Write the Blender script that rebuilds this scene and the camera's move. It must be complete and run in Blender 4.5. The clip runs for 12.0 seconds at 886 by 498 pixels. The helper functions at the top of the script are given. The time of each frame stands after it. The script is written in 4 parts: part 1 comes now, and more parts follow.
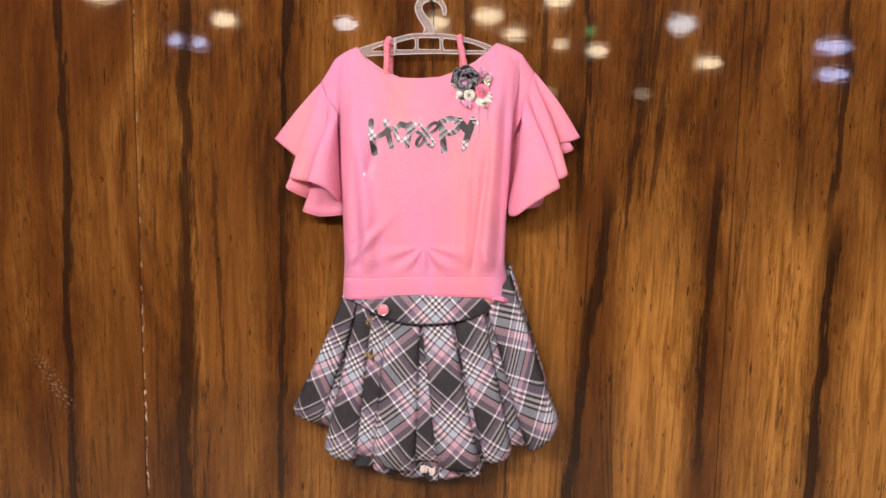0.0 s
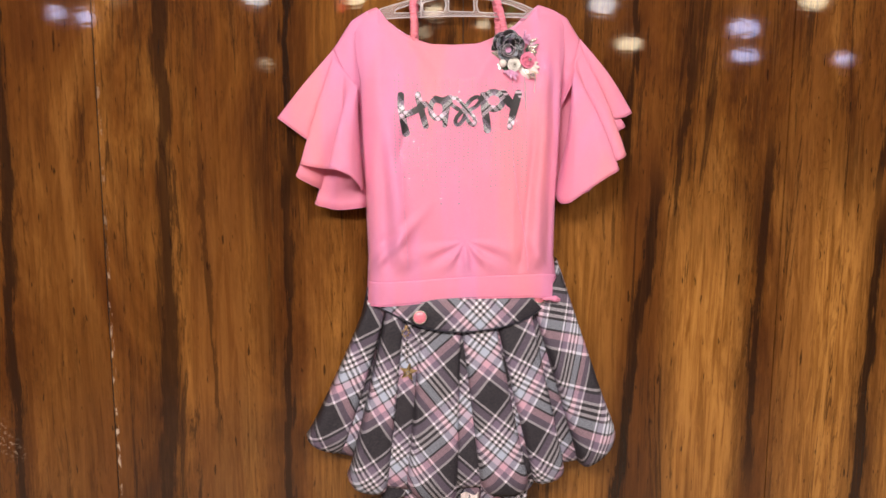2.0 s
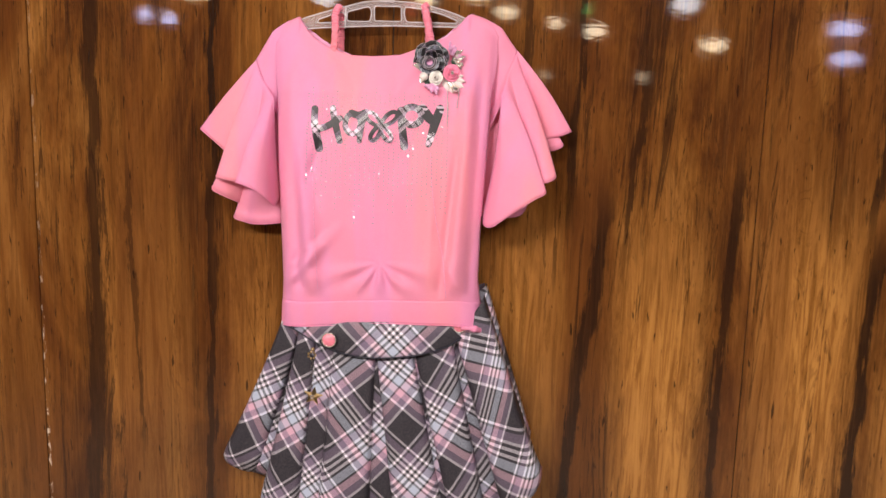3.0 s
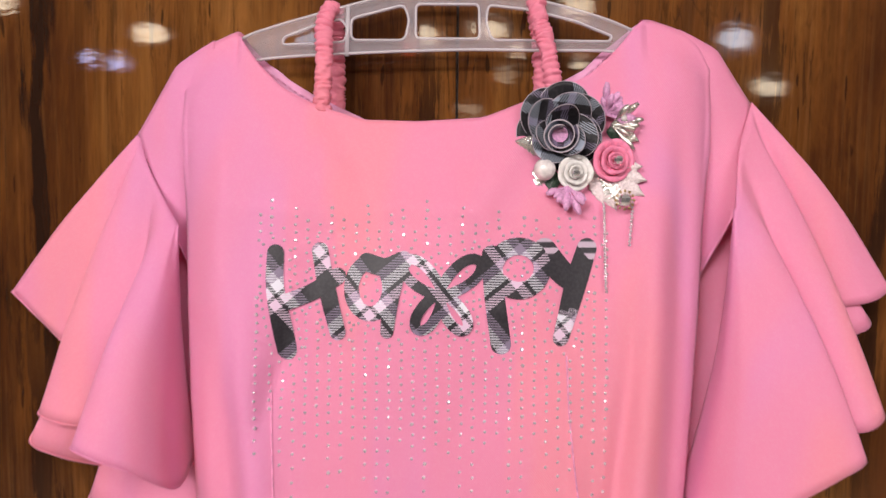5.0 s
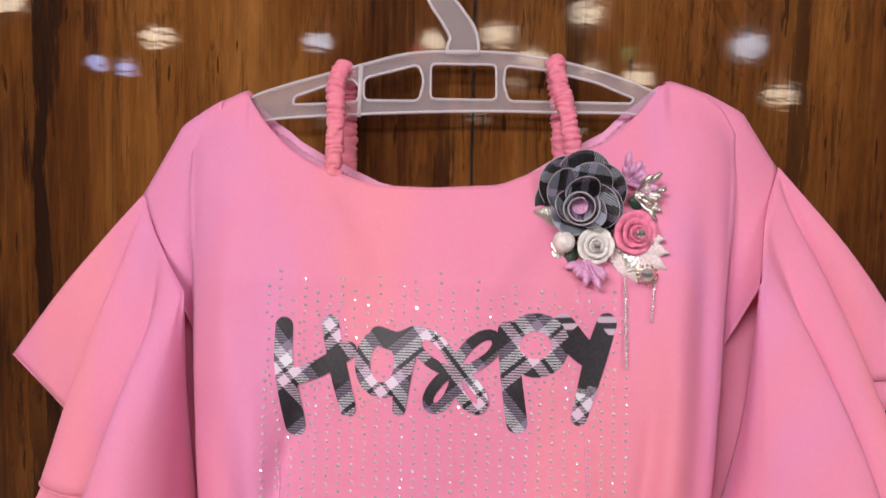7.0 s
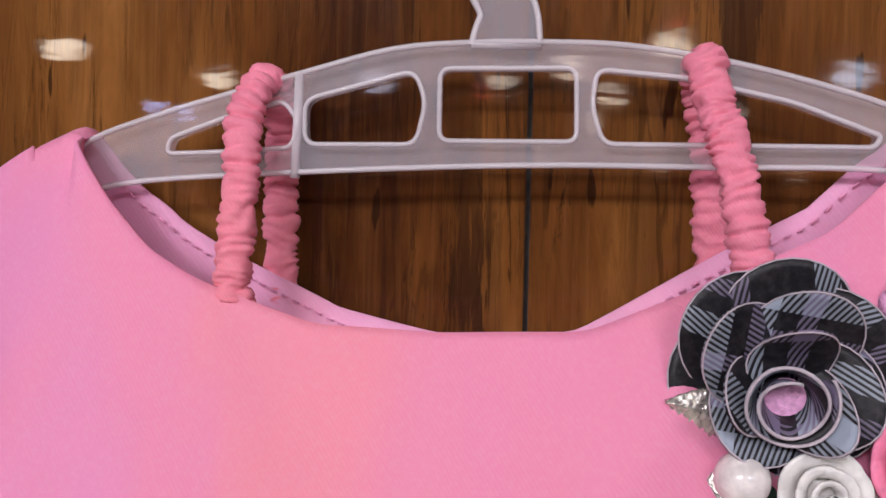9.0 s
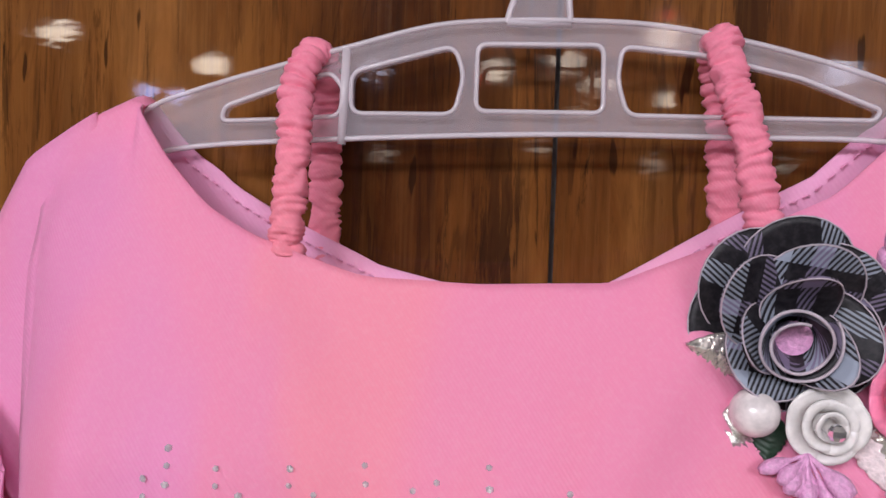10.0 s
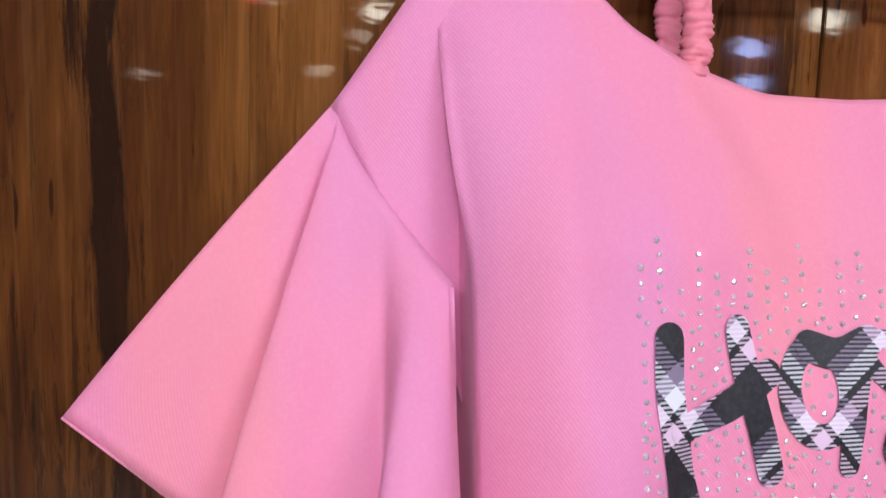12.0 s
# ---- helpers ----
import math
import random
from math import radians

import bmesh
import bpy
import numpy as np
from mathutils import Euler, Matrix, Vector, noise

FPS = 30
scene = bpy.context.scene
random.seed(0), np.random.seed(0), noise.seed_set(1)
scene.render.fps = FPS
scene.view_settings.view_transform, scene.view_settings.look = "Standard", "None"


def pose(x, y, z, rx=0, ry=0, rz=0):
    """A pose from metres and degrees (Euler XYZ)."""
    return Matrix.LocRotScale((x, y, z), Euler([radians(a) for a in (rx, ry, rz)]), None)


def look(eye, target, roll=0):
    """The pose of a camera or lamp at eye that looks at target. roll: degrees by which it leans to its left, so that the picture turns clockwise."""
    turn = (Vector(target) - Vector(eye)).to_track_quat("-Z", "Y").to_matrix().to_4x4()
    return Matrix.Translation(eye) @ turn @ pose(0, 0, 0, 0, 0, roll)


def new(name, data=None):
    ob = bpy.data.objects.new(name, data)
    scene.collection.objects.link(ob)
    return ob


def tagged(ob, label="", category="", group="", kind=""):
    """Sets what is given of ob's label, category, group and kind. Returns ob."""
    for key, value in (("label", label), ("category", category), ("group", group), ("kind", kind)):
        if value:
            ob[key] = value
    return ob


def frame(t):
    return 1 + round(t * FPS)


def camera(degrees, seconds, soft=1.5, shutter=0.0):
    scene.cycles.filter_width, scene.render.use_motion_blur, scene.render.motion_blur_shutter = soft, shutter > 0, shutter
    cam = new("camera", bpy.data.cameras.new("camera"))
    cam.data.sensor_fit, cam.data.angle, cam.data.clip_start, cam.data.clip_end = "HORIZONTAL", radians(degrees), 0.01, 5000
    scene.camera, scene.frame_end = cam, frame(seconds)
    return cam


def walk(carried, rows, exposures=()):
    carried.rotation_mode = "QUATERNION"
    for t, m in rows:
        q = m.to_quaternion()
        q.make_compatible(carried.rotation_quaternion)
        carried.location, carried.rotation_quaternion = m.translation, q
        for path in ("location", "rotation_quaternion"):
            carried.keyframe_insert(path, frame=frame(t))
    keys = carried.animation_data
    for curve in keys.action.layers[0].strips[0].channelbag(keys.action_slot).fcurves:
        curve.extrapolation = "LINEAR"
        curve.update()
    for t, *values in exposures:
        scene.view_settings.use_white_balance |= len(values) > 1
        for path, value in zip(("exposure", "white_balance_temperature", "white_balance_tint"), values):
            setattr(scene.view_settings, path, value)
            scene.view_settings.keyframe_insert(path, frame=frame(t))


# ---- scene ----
cam = camera(60.0, 12.0, shutter=0.2)
PATH = [
    (0, (0.03, -1.265, 1.477), (-0.046, 0.719, 1.234), 1.0),
    (0.5, (-0.025, -1.225, 1.47), (0.038, 0.757, 1.218), 1.2),
    (1, (-0.188, -1.141, 1.476), (0.005, 0.835, 1.234), -1.1),
    (1.5, (-0.243, -1.103, 1.479), (0.009, 0.867, 1.243), -0.2),
    (2, (-0.206, -1.086, 1.467), (0.045, 0.879, 1.191), 0.2),
    (2.5, (-0.066, -1.067, 1.474), (0.033, 0.91, 1.189), 1.7),
    (3, (0.066, -1.039, 1.497), (0.004, 0.939, 1.208), 1.6),
    (3.2, (0.078, -1.009, 1.503), (-0.031, 0.965, 1.199), 1.3),
    (4.8, (-0.046, -0.497, 1.554), (-0.045, 1.496, 1.379), 1.0),
    (5, (-0.041, -0.448, 1.565), (-0.068, 1.544, 1.389), 0.6),
    (5.5, (-0.029, -0.373, 1.574), (-0.085, 1.619, 1.403), 1.5),
    (6, (-0.025, -0.358, 1.572), (-0.081, 1.634, 1.4), 1.3),
    (6.5, (-0.039, -0.401, 1.578), (-0.063, 1.594, 1.434), 1.8),
    (6.8, (-0.043, -0.432, 1.585), (-0.076, 1.559, 1.402), 1.3),
    (7, (-0.046, -0.431, 1.602), (-0.089, 1.56, 1.415), 1.0),
    (7.2, (-0.048, -0.398, 1.615), (-0.047, 1.594, 1.446), 2.1),
    (7.5, (-0.024, -0.305, 1.613), (-0.177, 1.681, 1.436), -0.8),
    (7.7, (-0.03, -0.245, 1.627), (-0.222, 1.741, 1.489), 1.2),
    (9.3, (-0.039, -0.215, 1.621), (-0.277, 1.769, 1.535), 1.2),
    (9.5, (-0.04, -0.221, 1.618), (-0.265, 1.764, 1.531), 1.8),
    (10, (-0.049, -0.234, 1.616), (-0.252, 1.753, 1.507), 1.7),
    (10.5, (-0.059, -0.188, 1.617), (-0.241, 1.802, 1.539), 1.8),
    (11, (-0.115, -0.187, 1.609), (-0.126, 1.811, 1.525), 1.6),
    (11.5, (-0.212, -0.225, 1.599), (0.156, 1.729, 1.376), 0.2),
    (12, (-0.245, -0.244, 1.577), (0.258, 1.675, 1.326), 1.5),
]
walk(cam, [(t, look(eye, target, roll)) for t, eye, target, roll in PATH],
     [(0, -0.24, 6450, 11), (3.2, -0.26, 6350, 12), (4.8, -0.52, 6000, 14), (7.5, -0.67, 5850, 15), (9.5, -0.74, 5500, 16), (10.5, -0.74, 5450, 17), (11.5, -0.57, 5200, 11), (12, -0.53, 5200, 10)])

# ---- world, exposure and daylight-free hall ----
world = bpy.data.worlds.new("hall_world")
scene.world = world
world.use_nodes = True
world.node_tree.nodes["Background"].inputs[0].default_value = (0.9, 0.85, 0.8, 1)
world.node_tree.nodes["Background"].inputs[1].default_value = 0.05


# ---- node helpers ----
class Mat:
    """A small builder of node materials."""

    def __init__(self, name, rough=0.5, metal=0.0, base=(0.5, 0.5, 0.5)):
        self.m = bpy.data.materials.new(name)
        self.m.use_nodes = True
        self.t = self.m.node_tree
        self.bsdf = self.t.nodes["Principled BSDF"]
        self.bsdf.inputs["Roughness"].default_value = rough
        self.bsdf.inputs["Metallic"].default_value = metal
        self.bsdf.inputs["Base Color"].default_value = (*base, 1)

    def node(self, kind):
        return self.t.nodes.new(kind)

    def put(self, socket, value):
        if isinstance(value, bpy.types.NodeSocket):
            self.t.links.new(value, socket)
        elif isinstance(value, (tuple, list)):
            socket.default_value = (*value, 1) if len(value) == 3 and socket.type == "RGBA" else value
        else:
            socket.default_value = value

    def math(self, op, a, b=0.0, c=0.0):
        n = self.node("ShaderNodeMath")
        n.operation = op
        for i, v in enumerate((a, b, c)):
            self.put(n.inputs[i], v)
        return n.outputs[0]

    def mix(self, fac, a, b, blend="MIX"):
        n = self.node("ShaderNodeMix")
        n.data_type, n.blend_type = "RGBA", blend
        self.put(n.inputs[0], fac), self.put(n.inputs[6], a), self.put(n.inputs[7], b)
        return n.outputs[2]

    def ramp(self, fac, stops, mode="LINEAR"):
        n = self.node("ShaderNodeValToRGB")
        n.color_ramp.interpolation = mode
        while len(n.color_ramp.elements) < len(stops):
            n.color_ramp.elements.new(0.5)
        for e, (p, c) in zip(n.color_ramp.elements, stops):
            e.position, e.color = p, (*c, 1)
        self.put(n.inputs[0], fac)
        return n.outputs[0]

    def smooth(self, v, a, b, lo=0.0, hi=1.0):
        n = self.node("ShaderNodeMapRange")
        n.interpolation_type = "SMOOTHSTEP"
        for i, w in enumerate((v, a, b, lo, hi)):
            self.put(n.inputs[i], w)
        return n.outputs[0]

    def scaled(self, vec, s):
        n = self.node("ShaderNodeMapping")
        self.put(n.inputs[0], vec)
        n.inputs["Scale"].default_value = s
        return n.outputs[0]

    def noise(self, vec, scale, detail=4.0, rough=0.55, distort=0.0):
        n = self.node("ShaderNodeTexNoise")
        self.put(n.inputs["Vector"], vec)
        n.inputs["Scale"].default_value, n.inputs["Detail"].default_value = scale, detail
        n.inputs["Roughness"].default_value, n.inputs["Distortion"].default_value = rough, distort
        return n.outputs[0]

    def position(self):
        return self.node("ShaderNodeNewGeometry").outputs["Position"]

    def uv(self):
        return self.node("ShaderNodeTexCoord").outputs["UV"]

    def split(self, vec):
        n = self.node("ShaderNodeSeparateXYZ")
        self.put(n.inputs[0], vec)
        return n.outputs

    def bump(self, height, strength, distance=0.001, below=None):
        n = self.node("ShaderNodeBump")
        self.put(n.inputs["Height"], height)
        n.inputs["Strength"].default_value, n.inputs["Distance"].default_value = strength, distance
        if below is not None:
            self.put(n.inputs["Normal"], below)
        return n.outputs[0]

    def set(self, **values):
        for k, v in values.items():
            self.put(self.bsdf.inputs[k.replace("_", " ")], v)
        return self.m


def simple(name, base, rough=0.5, metal=0.0, grain=0.0, scale=300.0):
    k = Mat(name, rough, metal, base)
    n = k.noise(k.position(), scale, 3)
    k.set(Base_Color=k.mix(k.smooth(n, 0.3, 0.7), tuple(c * 0.82 for c in base), tuple(min(1, c * 1.1) for c in base)))
    if grain:
        k.set(Normal=k.bump(n, grain))
    return k.m


# ---- materials ----
def wood_material():
    """Glossy rustic walnut laminate: long upright bands, dark streaks, fine pores, small knots."""
    k = Mat("walnut_laminate", 0.06)
    pos = k.position()
    px, py, pz = k.split(pos)
    bands = k.noise(k.scaled(pos, (1, 1, 0.21)), 9.0, 9, 0.68, 1.6)
    wide = k.noise(k.scaled(pos, (1, 1, 0.30)), 7.0, 5, 0.62, 1.0)
    grain = k.noise(k.scaled(pos, (1, 1, 0.055)), 95.0, 8, 0.72, 1.1)
    fibre = k.noise(k.scaled(pos, (1, 1, 0.02)), 420.0, 3, 0.6)
    col = k.ramp(k.math("ADD", k.math("MULTIPLY", bands, 0.45), k.math("MULTIPLY", wide, 0.55)),
                 [(0.38, (0.030, 0.010, 0.005)), (0.45, (0.078, 0.025, 0.007)), (0.52, (0.140, 0.050, 0.011)),
                  (0.58, (0.205, 0.082, 0.018)), (0.66, (0.31, 0.135, 0.034))])
    col = k.mix(k.smooth(grain, 0.38, 0.60), k.mix(0.34, col, (0.035, 0.014, 0.006)), col)
    lines = k.smooth(k.noise(k.scaled(pos, (1, 1, 0.06)), 120.0, 6, 0.75, 0.8), 0.565, 0.60, 0.0, 0.85)
    where = k.smooth(k.noise(k.scaled(pos, (1, 1, 0.2)), 14.0, 3, 0.6), 0.42, 0.60)
    col = k.mix(k.math("MULTIPLY", lines, where), col, (0.030, 0.013, 0.006))
    col = k.mix(k.math("MULTIPLY", k.smooth(fibre, 0.45, 0.75), 0.12), col, (0.36, 0.18, 0.06))
    # short dark fibres, close together
    pick = k.smooth(k.noise(k.scaled(pos, (1, 1, 0.07)), 330.0, 4, 0.7, 0.6), 0.53, 0.62, 0.0, 0.62)
    tuft = k.smooth(k.noise(k.scaled(pos, (1, 1, 0.22)), 26.0, 3, 0.6), 0.46, 0.58)
    col = k.mix(k.math("MULTIPLY", pick, tuft), col, (0.030, 0.012, 0.006))
    # pale golden wood bands; low on the right they also paint in brighter light
    drift = k.math("ADD", px, k.math("MULTIPLY", k.math("SUBTRACT", bands, 0.5), 0.10))
    pale = 0.0
    for x0, half, low, high, much in PALE:
        near = k.smooth(k.math("ABSOLUTE", k.math("SUBTRACT", drift, x0)), half * 0.4, half * 1.3, much, 0.0)
        ends = k.math("MULTIPLY", k.smooth(pz, low - 0.15, low + 0.05), k.smooth(pz, high - 0.15, high + 0.15, 1.0, 0.0))
        pale = k.math("MAXIMUM", pale, k.math("MULTIPLY", near, ends))
    col = k.mix(pale, col, k.mix(k.smooth(grain, 0.36, 0.62), (0.21, 0.083, 0.017), (0.44, 0.200, 0.049)))
    # thin dark veins along the figure
    figure = k.noise(k.scaled(pos, (1, 1, 0.10)), 20.0, 5, 0.62, 1.2)
    here = k.smooth(k.noise(k.scaled(pos, (1, 1, 0.16)), 8.0, 3, 0.6), 0.40, 0.62, 0.10, 1.0)
    for level, thin, much in ((0.44, 0.010, 0.75), (0.50, 0.006, 0.60), (0.57, 0.013, 0.85), (0.63, 0.008, 0.70)):
        vein = k.smooth(k.math("ABSOLUTE", k.math("SUBTRACT", figure, level)), thin * 0.3, thin, much, 0.0)
        col = k.mix(k.math("MULTIPLY", k.math("MULTIPLY", vein, here), k.smooth(grain, 0.30, 0.62, 1.0, 0.45)), col, (0.034, 0.013, 0.006))
    # reddish heartwood bands
    red = k.smooth(k.noise(k.scaled(pos, (1, 1, 0.07)), 7.0, 2, 0.5, 0.5), 0.52, 0.66)
    col = k.mix(k.math("MULTIPLY", red, 0.45), col, (0.125, 0.042, 0.012))
    # the board on the far side of the chipped joint is a redder, darker print
    col = k.mix(k.smooth(px, -0.5325, -0.5300, 0.42, 0.0), col, (0.085, 0.026, 0.007))
    # dark mineral streaks: x at z 1.3, lean, half width, lowest and highest z, strength
    wobble = k.math("MULTIPLY", k.math("SUBTRACT", k.noise(k.scaled(pos, (1, 1, 0.5)), 9.0, 4, 0.6), 0.5), 0.050)
    edge = k.math("MULTIPLY", k.math("SUBTRACT", k.noise(k.scaled(pos, (1, 1, 0.06)), 120.0, 6, 0.8), 0.5), 0.040)
    xx = k.math("ADD", k.math("ADD", px, wobble), edge)
    dark, flank = 0.0, 0.0
    for x0, lean, half, low, high, much in STREAKS:
        line = k.math("SUBTRACT", xx, k.math("MULTIPLY_ADD", k.math("SUBTRACT", pz, 1.3), lean, x0))
        near = k.smooth(k.math("ABSOLUTE", line), half * 0.45, half * 0.80, much, 0.0)
        ends = k.math("MULTIPLY", k.smooth(pz, low - 0.07, low + 0.05), k.smooth(pz, high - 0.05, high + 0.07, 1.0, 0.0))
        dark = k.math("MAXIMUM", dark, k.math("MULTIPLY", near, ends))
        wide_near = k.smooth(k.math("ABSOLUTE", line), half * 0.7, half * 2.6, much, 0.0)
        flank = k.math("MAXIMUM", flank, k.math("MULTIPLY", wide_near, ends))
    col = k.mix(k.math("MULTIPLY", flank, k.smooth(grain, 0.30, 0.60, 0.48, 0.15)), col, (0.070, 0.024, 0.007))
    more = k.smooth(k.noise(k.scaled(pos, (1, 1, 0.060)), 16.0, 9, 0.78, 1.5), 0.575, 0.625, 0.0, 0.75)
    dark = k.math("MAXIMUM", dark, more)
    dark = k.math("MULTIPLY", dark, k.smooth(grain, 0.25, 0.55, 0.55, 1.0))
    col = k.mix(dark, col, (0.022, 0.010, 0.006))
    # pores and pin knots
    pores = k.smooth(k.noise(k.scaled(pos, (1, 1, 0.16)), 190.0, 2, 0.5), 0.665, 0.71)
    col = k.mix(k.math("MULTIPLY", pores, 0.8), col, (0.02, 0.009, 0.005))
    # chipped pale edge by one joint
    chip = k.math("MULTIPLY", k.smooth(k.math("ABSOLUTE", k.math("ADD", px, 0.5295)), 0.0012, 0.0035, 1.0, 0.0),
                  k.smooth(k.noise(k.scaled(pos, (1, 1, 0.35)), 160.0, 4, 0.7), 0.53, 0.62))
    chip = k.math("MULTIPLY", chip, k.smooth(pz, 1.40, 1.05, 0.25, 1.0))
    dx, dz = k.math("ADD", px, 0.69), k.math("SUBTRACT", pz, 1.075)
    patch = k.smooth(k.math("ABSOLUTE", k.math("MULTIPLY_ADD", dz, 0.55, dx)), 0.004, 0.022, 1.0, 0.0)
    patch = k.math("MULTIPLY", patch, k.smooth(k.math("ABSOLUTE", dz), 0.03, 0.06, 1.0, 0.0))
    patch = k.math("MULTIPLY", patch, k.smooth(k.noise(pos, 190.0, 5, 0.75), 0.52, 0.62, 0.0, 0.35))
    col = k.mix(k.math("MAXIMUM", chip, patch), col, (0.55, 0.42, 0.32))
    wavy = k.bump(k.noise(k.scaled(pos, (1, 1, 0.6)), 6.0, 2, 0.5), 0.07, 0.004)
    ripple = k.bump(k.noise(k.scaled(pos, (0.35, 1, 1)), 160.0, 2, 0.5), 0.055, 0.0006, wavy)
    fine = k.bump(grain, 0.015, 0.0006, ripple)
    return k.set(Base_Color=col, Normal=fine, Roughness=k.smooth(k.noise(pos, 5.0, 4), 0.3, 0.7, 0.030, 0.055))


# x, half width, low z, high z, strength; right-hand rows raised for painted-in light
PALE = [
    (-0.600, 0.045, 0.60, 1.50, 0.20), (-0.375, 0.055, 0.75, 1.36, 0.40), (-0.230, 0.045, 0.60, 1.28, 0.55), (0.140, 0.055, 0.60, 1.32, 0.70),
    (0.330, 0.070, 0.55, 1.34, 1.0), (0.530, 0.080, 0.55, 1.38, 1.0), (0.700, 0.070, 0.55, 1.32, 0.95),
]
STREAKS = [
    (-0.657, 0.015, 0.011, 0.70, 1.95, 0.90), (-0.452, 0.015, 0.015, 0.60, 1.80, 0.85), (-0.292, 0.006, 0.010, 0.55, 1.45, 0.85),
    (0.242, 0.105, 0.016, 0.86, 1.40, 0.95), (0.203, 0.005, 0.009, 1.42, 2.00, 0.85), (0.277, 0.075, 0.008, 1.36, 1.64, 0.80),
    (0.419, 0.015, 0.011, 0.95, 1.46, 0.85), (0.622, 0.030, 0.014, 0.70, 1.36, 0.95), (0.612, 0.000, 0.010, 1.40, 1.95, 0.85),
    (-0.281, 0.000, 0.012, 1.42, 1.95, 0.98), (-0.054, 0.000, 0.007, 1.54, 1.625, 0.95), (0.010, 0.000, 0.006, 1.50, 1.95, 0.60),
    (-0.395, -0.020, 0.006, 1.05, 1.45, 0.60), (0.135, 0.000, 0.008, 1.55, 1.95, 0.70),
]


def cloth_material(name, base, cool, warm, twill=0.0012):
    """Crepe with a fine diagonal twill; coloured lamplight is painted in as two tones."""
    k = Mat(name, 0.62)
    u, v, w = k.split(k.uv())
    pos = k.position()
    # upright cool and warm bands, painted for the tints of differing lamps
    soft = k.noise(k.scaled(pos, (1, 1, 0.14)), 17.0, 2, 0.5, 0.3)
    col = k.mix(k.smooth(soft, 0.35, 0.50, 0.75, 0.0), base, cool)
    col = k.mix(k.smooth(soft, 0.52, 0.66, 0.0, 0.75), col, warm)
    diag = k.math("SINE", k.math("MULTIPLY", k.math("ADD", u, k.math("MULTIPLY", v, 0.75)), 6.2832 / twill))
    lint = k.noise(pos, 900.0, 3, 0.6)
    col = k.mix(k.math("MULTIPLY", k.smooth(diag, -1, 1), 0.06), col, tuple(c * 0.75 for c in base))
    col = k.mix(k.smooth(lint, 0.4, 0.7, 0.0, 0.08), col, (0.95, 0.72, 0.78))
    relief = k.bump(diag, 0.12, 0.0002)
    crumple = k.bump(k.noise(pos, 55.0, 4, 0.55), 0.18, 0.0012, relief)
    k.set(Base_Color=col, Normal=crumple, Sheen_Weight=0.15, Sheen_Roughness=0.4, Specular_IOR_Level=0.25)
    glow = k.node("ShaderNodeBsdfTranslucent")
    glow.inputs[0].default_value = (0.98, 0.15, 0.22, 1)
    both = k.node("ShaderNodeMixShader")
    both.inputs[0].default_value = 0.16
    k.t.links.new(k.bsdf.outputs[0], both.inputs[1])
    k.t.links.new(glow.outputs[0], both.inputs[2])
    k.t.links.new(both.outputs[0], k.t.nodes["Material Output"].inputs[0])
    return k.m


def plaid_material(name, period, stops, hatch=0.0, rough=0.6, turn=45.0, gloss=0.3, lint=0.05, deep=0.38):
    """A tartan woven of two crossing sets of stripes on the cloth's own metres."""
    k = Mat(name, rough)
    u, v, w = k.split(k.uv())
    c, s = math.cos(radians(turn)), math.sin(radians(turn))
    a = k.math("ADD", k.math("MULTIPLY", u, c), k.math("MULTIPLY", v, s))
    b = k.math("SUBTRACT", k.math("MULTIPLY", v, c), k.math("MULTIPLY", u, s))
    warp = k.ramp(k.math("FRACT", k.math("DIVIDE", a, period)), stops, "CONSTANT")
    weft = k.ramp(k.math("FRACT", k.math("ADD", k.math("DIVIDE", b, period), 0.13)), stops, "CONSTANT")
    if hatch:
        lines = k.math("FRACT", k.math("DIVIDE", v, hatch))
        fac = k.smooth(lines, 0.42, 0.58)
    else:
        fac = k.smooth(k.math("SINE", k.math("MULTIPLY", v, 6.2832 / 0.0012)), -0.6, 0.6, 0.30, 0.70)
    col = k.mix(fac, warp, weft)
    col = k.mix(deep, col, k.mix(1.0, warp, weft, "MULTIPLY"))
    n = k.noise(k.position(), 700.0, 3)
    col = k.mix(k.smooth(n, 0.35, 0.7, 0.0, lint), col, (0.6, 0.55, 0.58))
    return k.set(Base_Color=col, Normal=k.bump(n, 0.15, 0.0004), Specular_IOR_Level=gloss)


def plastic_material(name, clear, tint):
    k = Mat(name, 0.22, 0.0, tint)
    n = k.noise(k.position(), 60.0, 3)
    k.set(Normal=k.bump(n, 0.06, 0.001), Specular_IOR_Level=0.6)
    see = k.node("ShaderNodeBsdfTransparent")
    see.inputs[0].default_value = (0.93, 0.91, 0.92, 1)
    mixer = k.node("ShaderNodeMixShader")
    mixer.inputs[0].default_value = 1 - clear
    k.t.links.new(see.outputs[0], mixer.inputs[1])
    k.t.links.new(k.bsdf.outputs[0], mixer.inputs[2])
    k.t.links.new(mixer.outputs[0], k.t.nodes["Material Output"].inputs[0])
    return k.m


def glow_material(name, colour, strength):
    k = Mat(name, 0.4, 0.0, (0.8, 0.8, 0.8))
    return k.set(Emission_Color=(*colour, 1), Emission_Strength=strength)


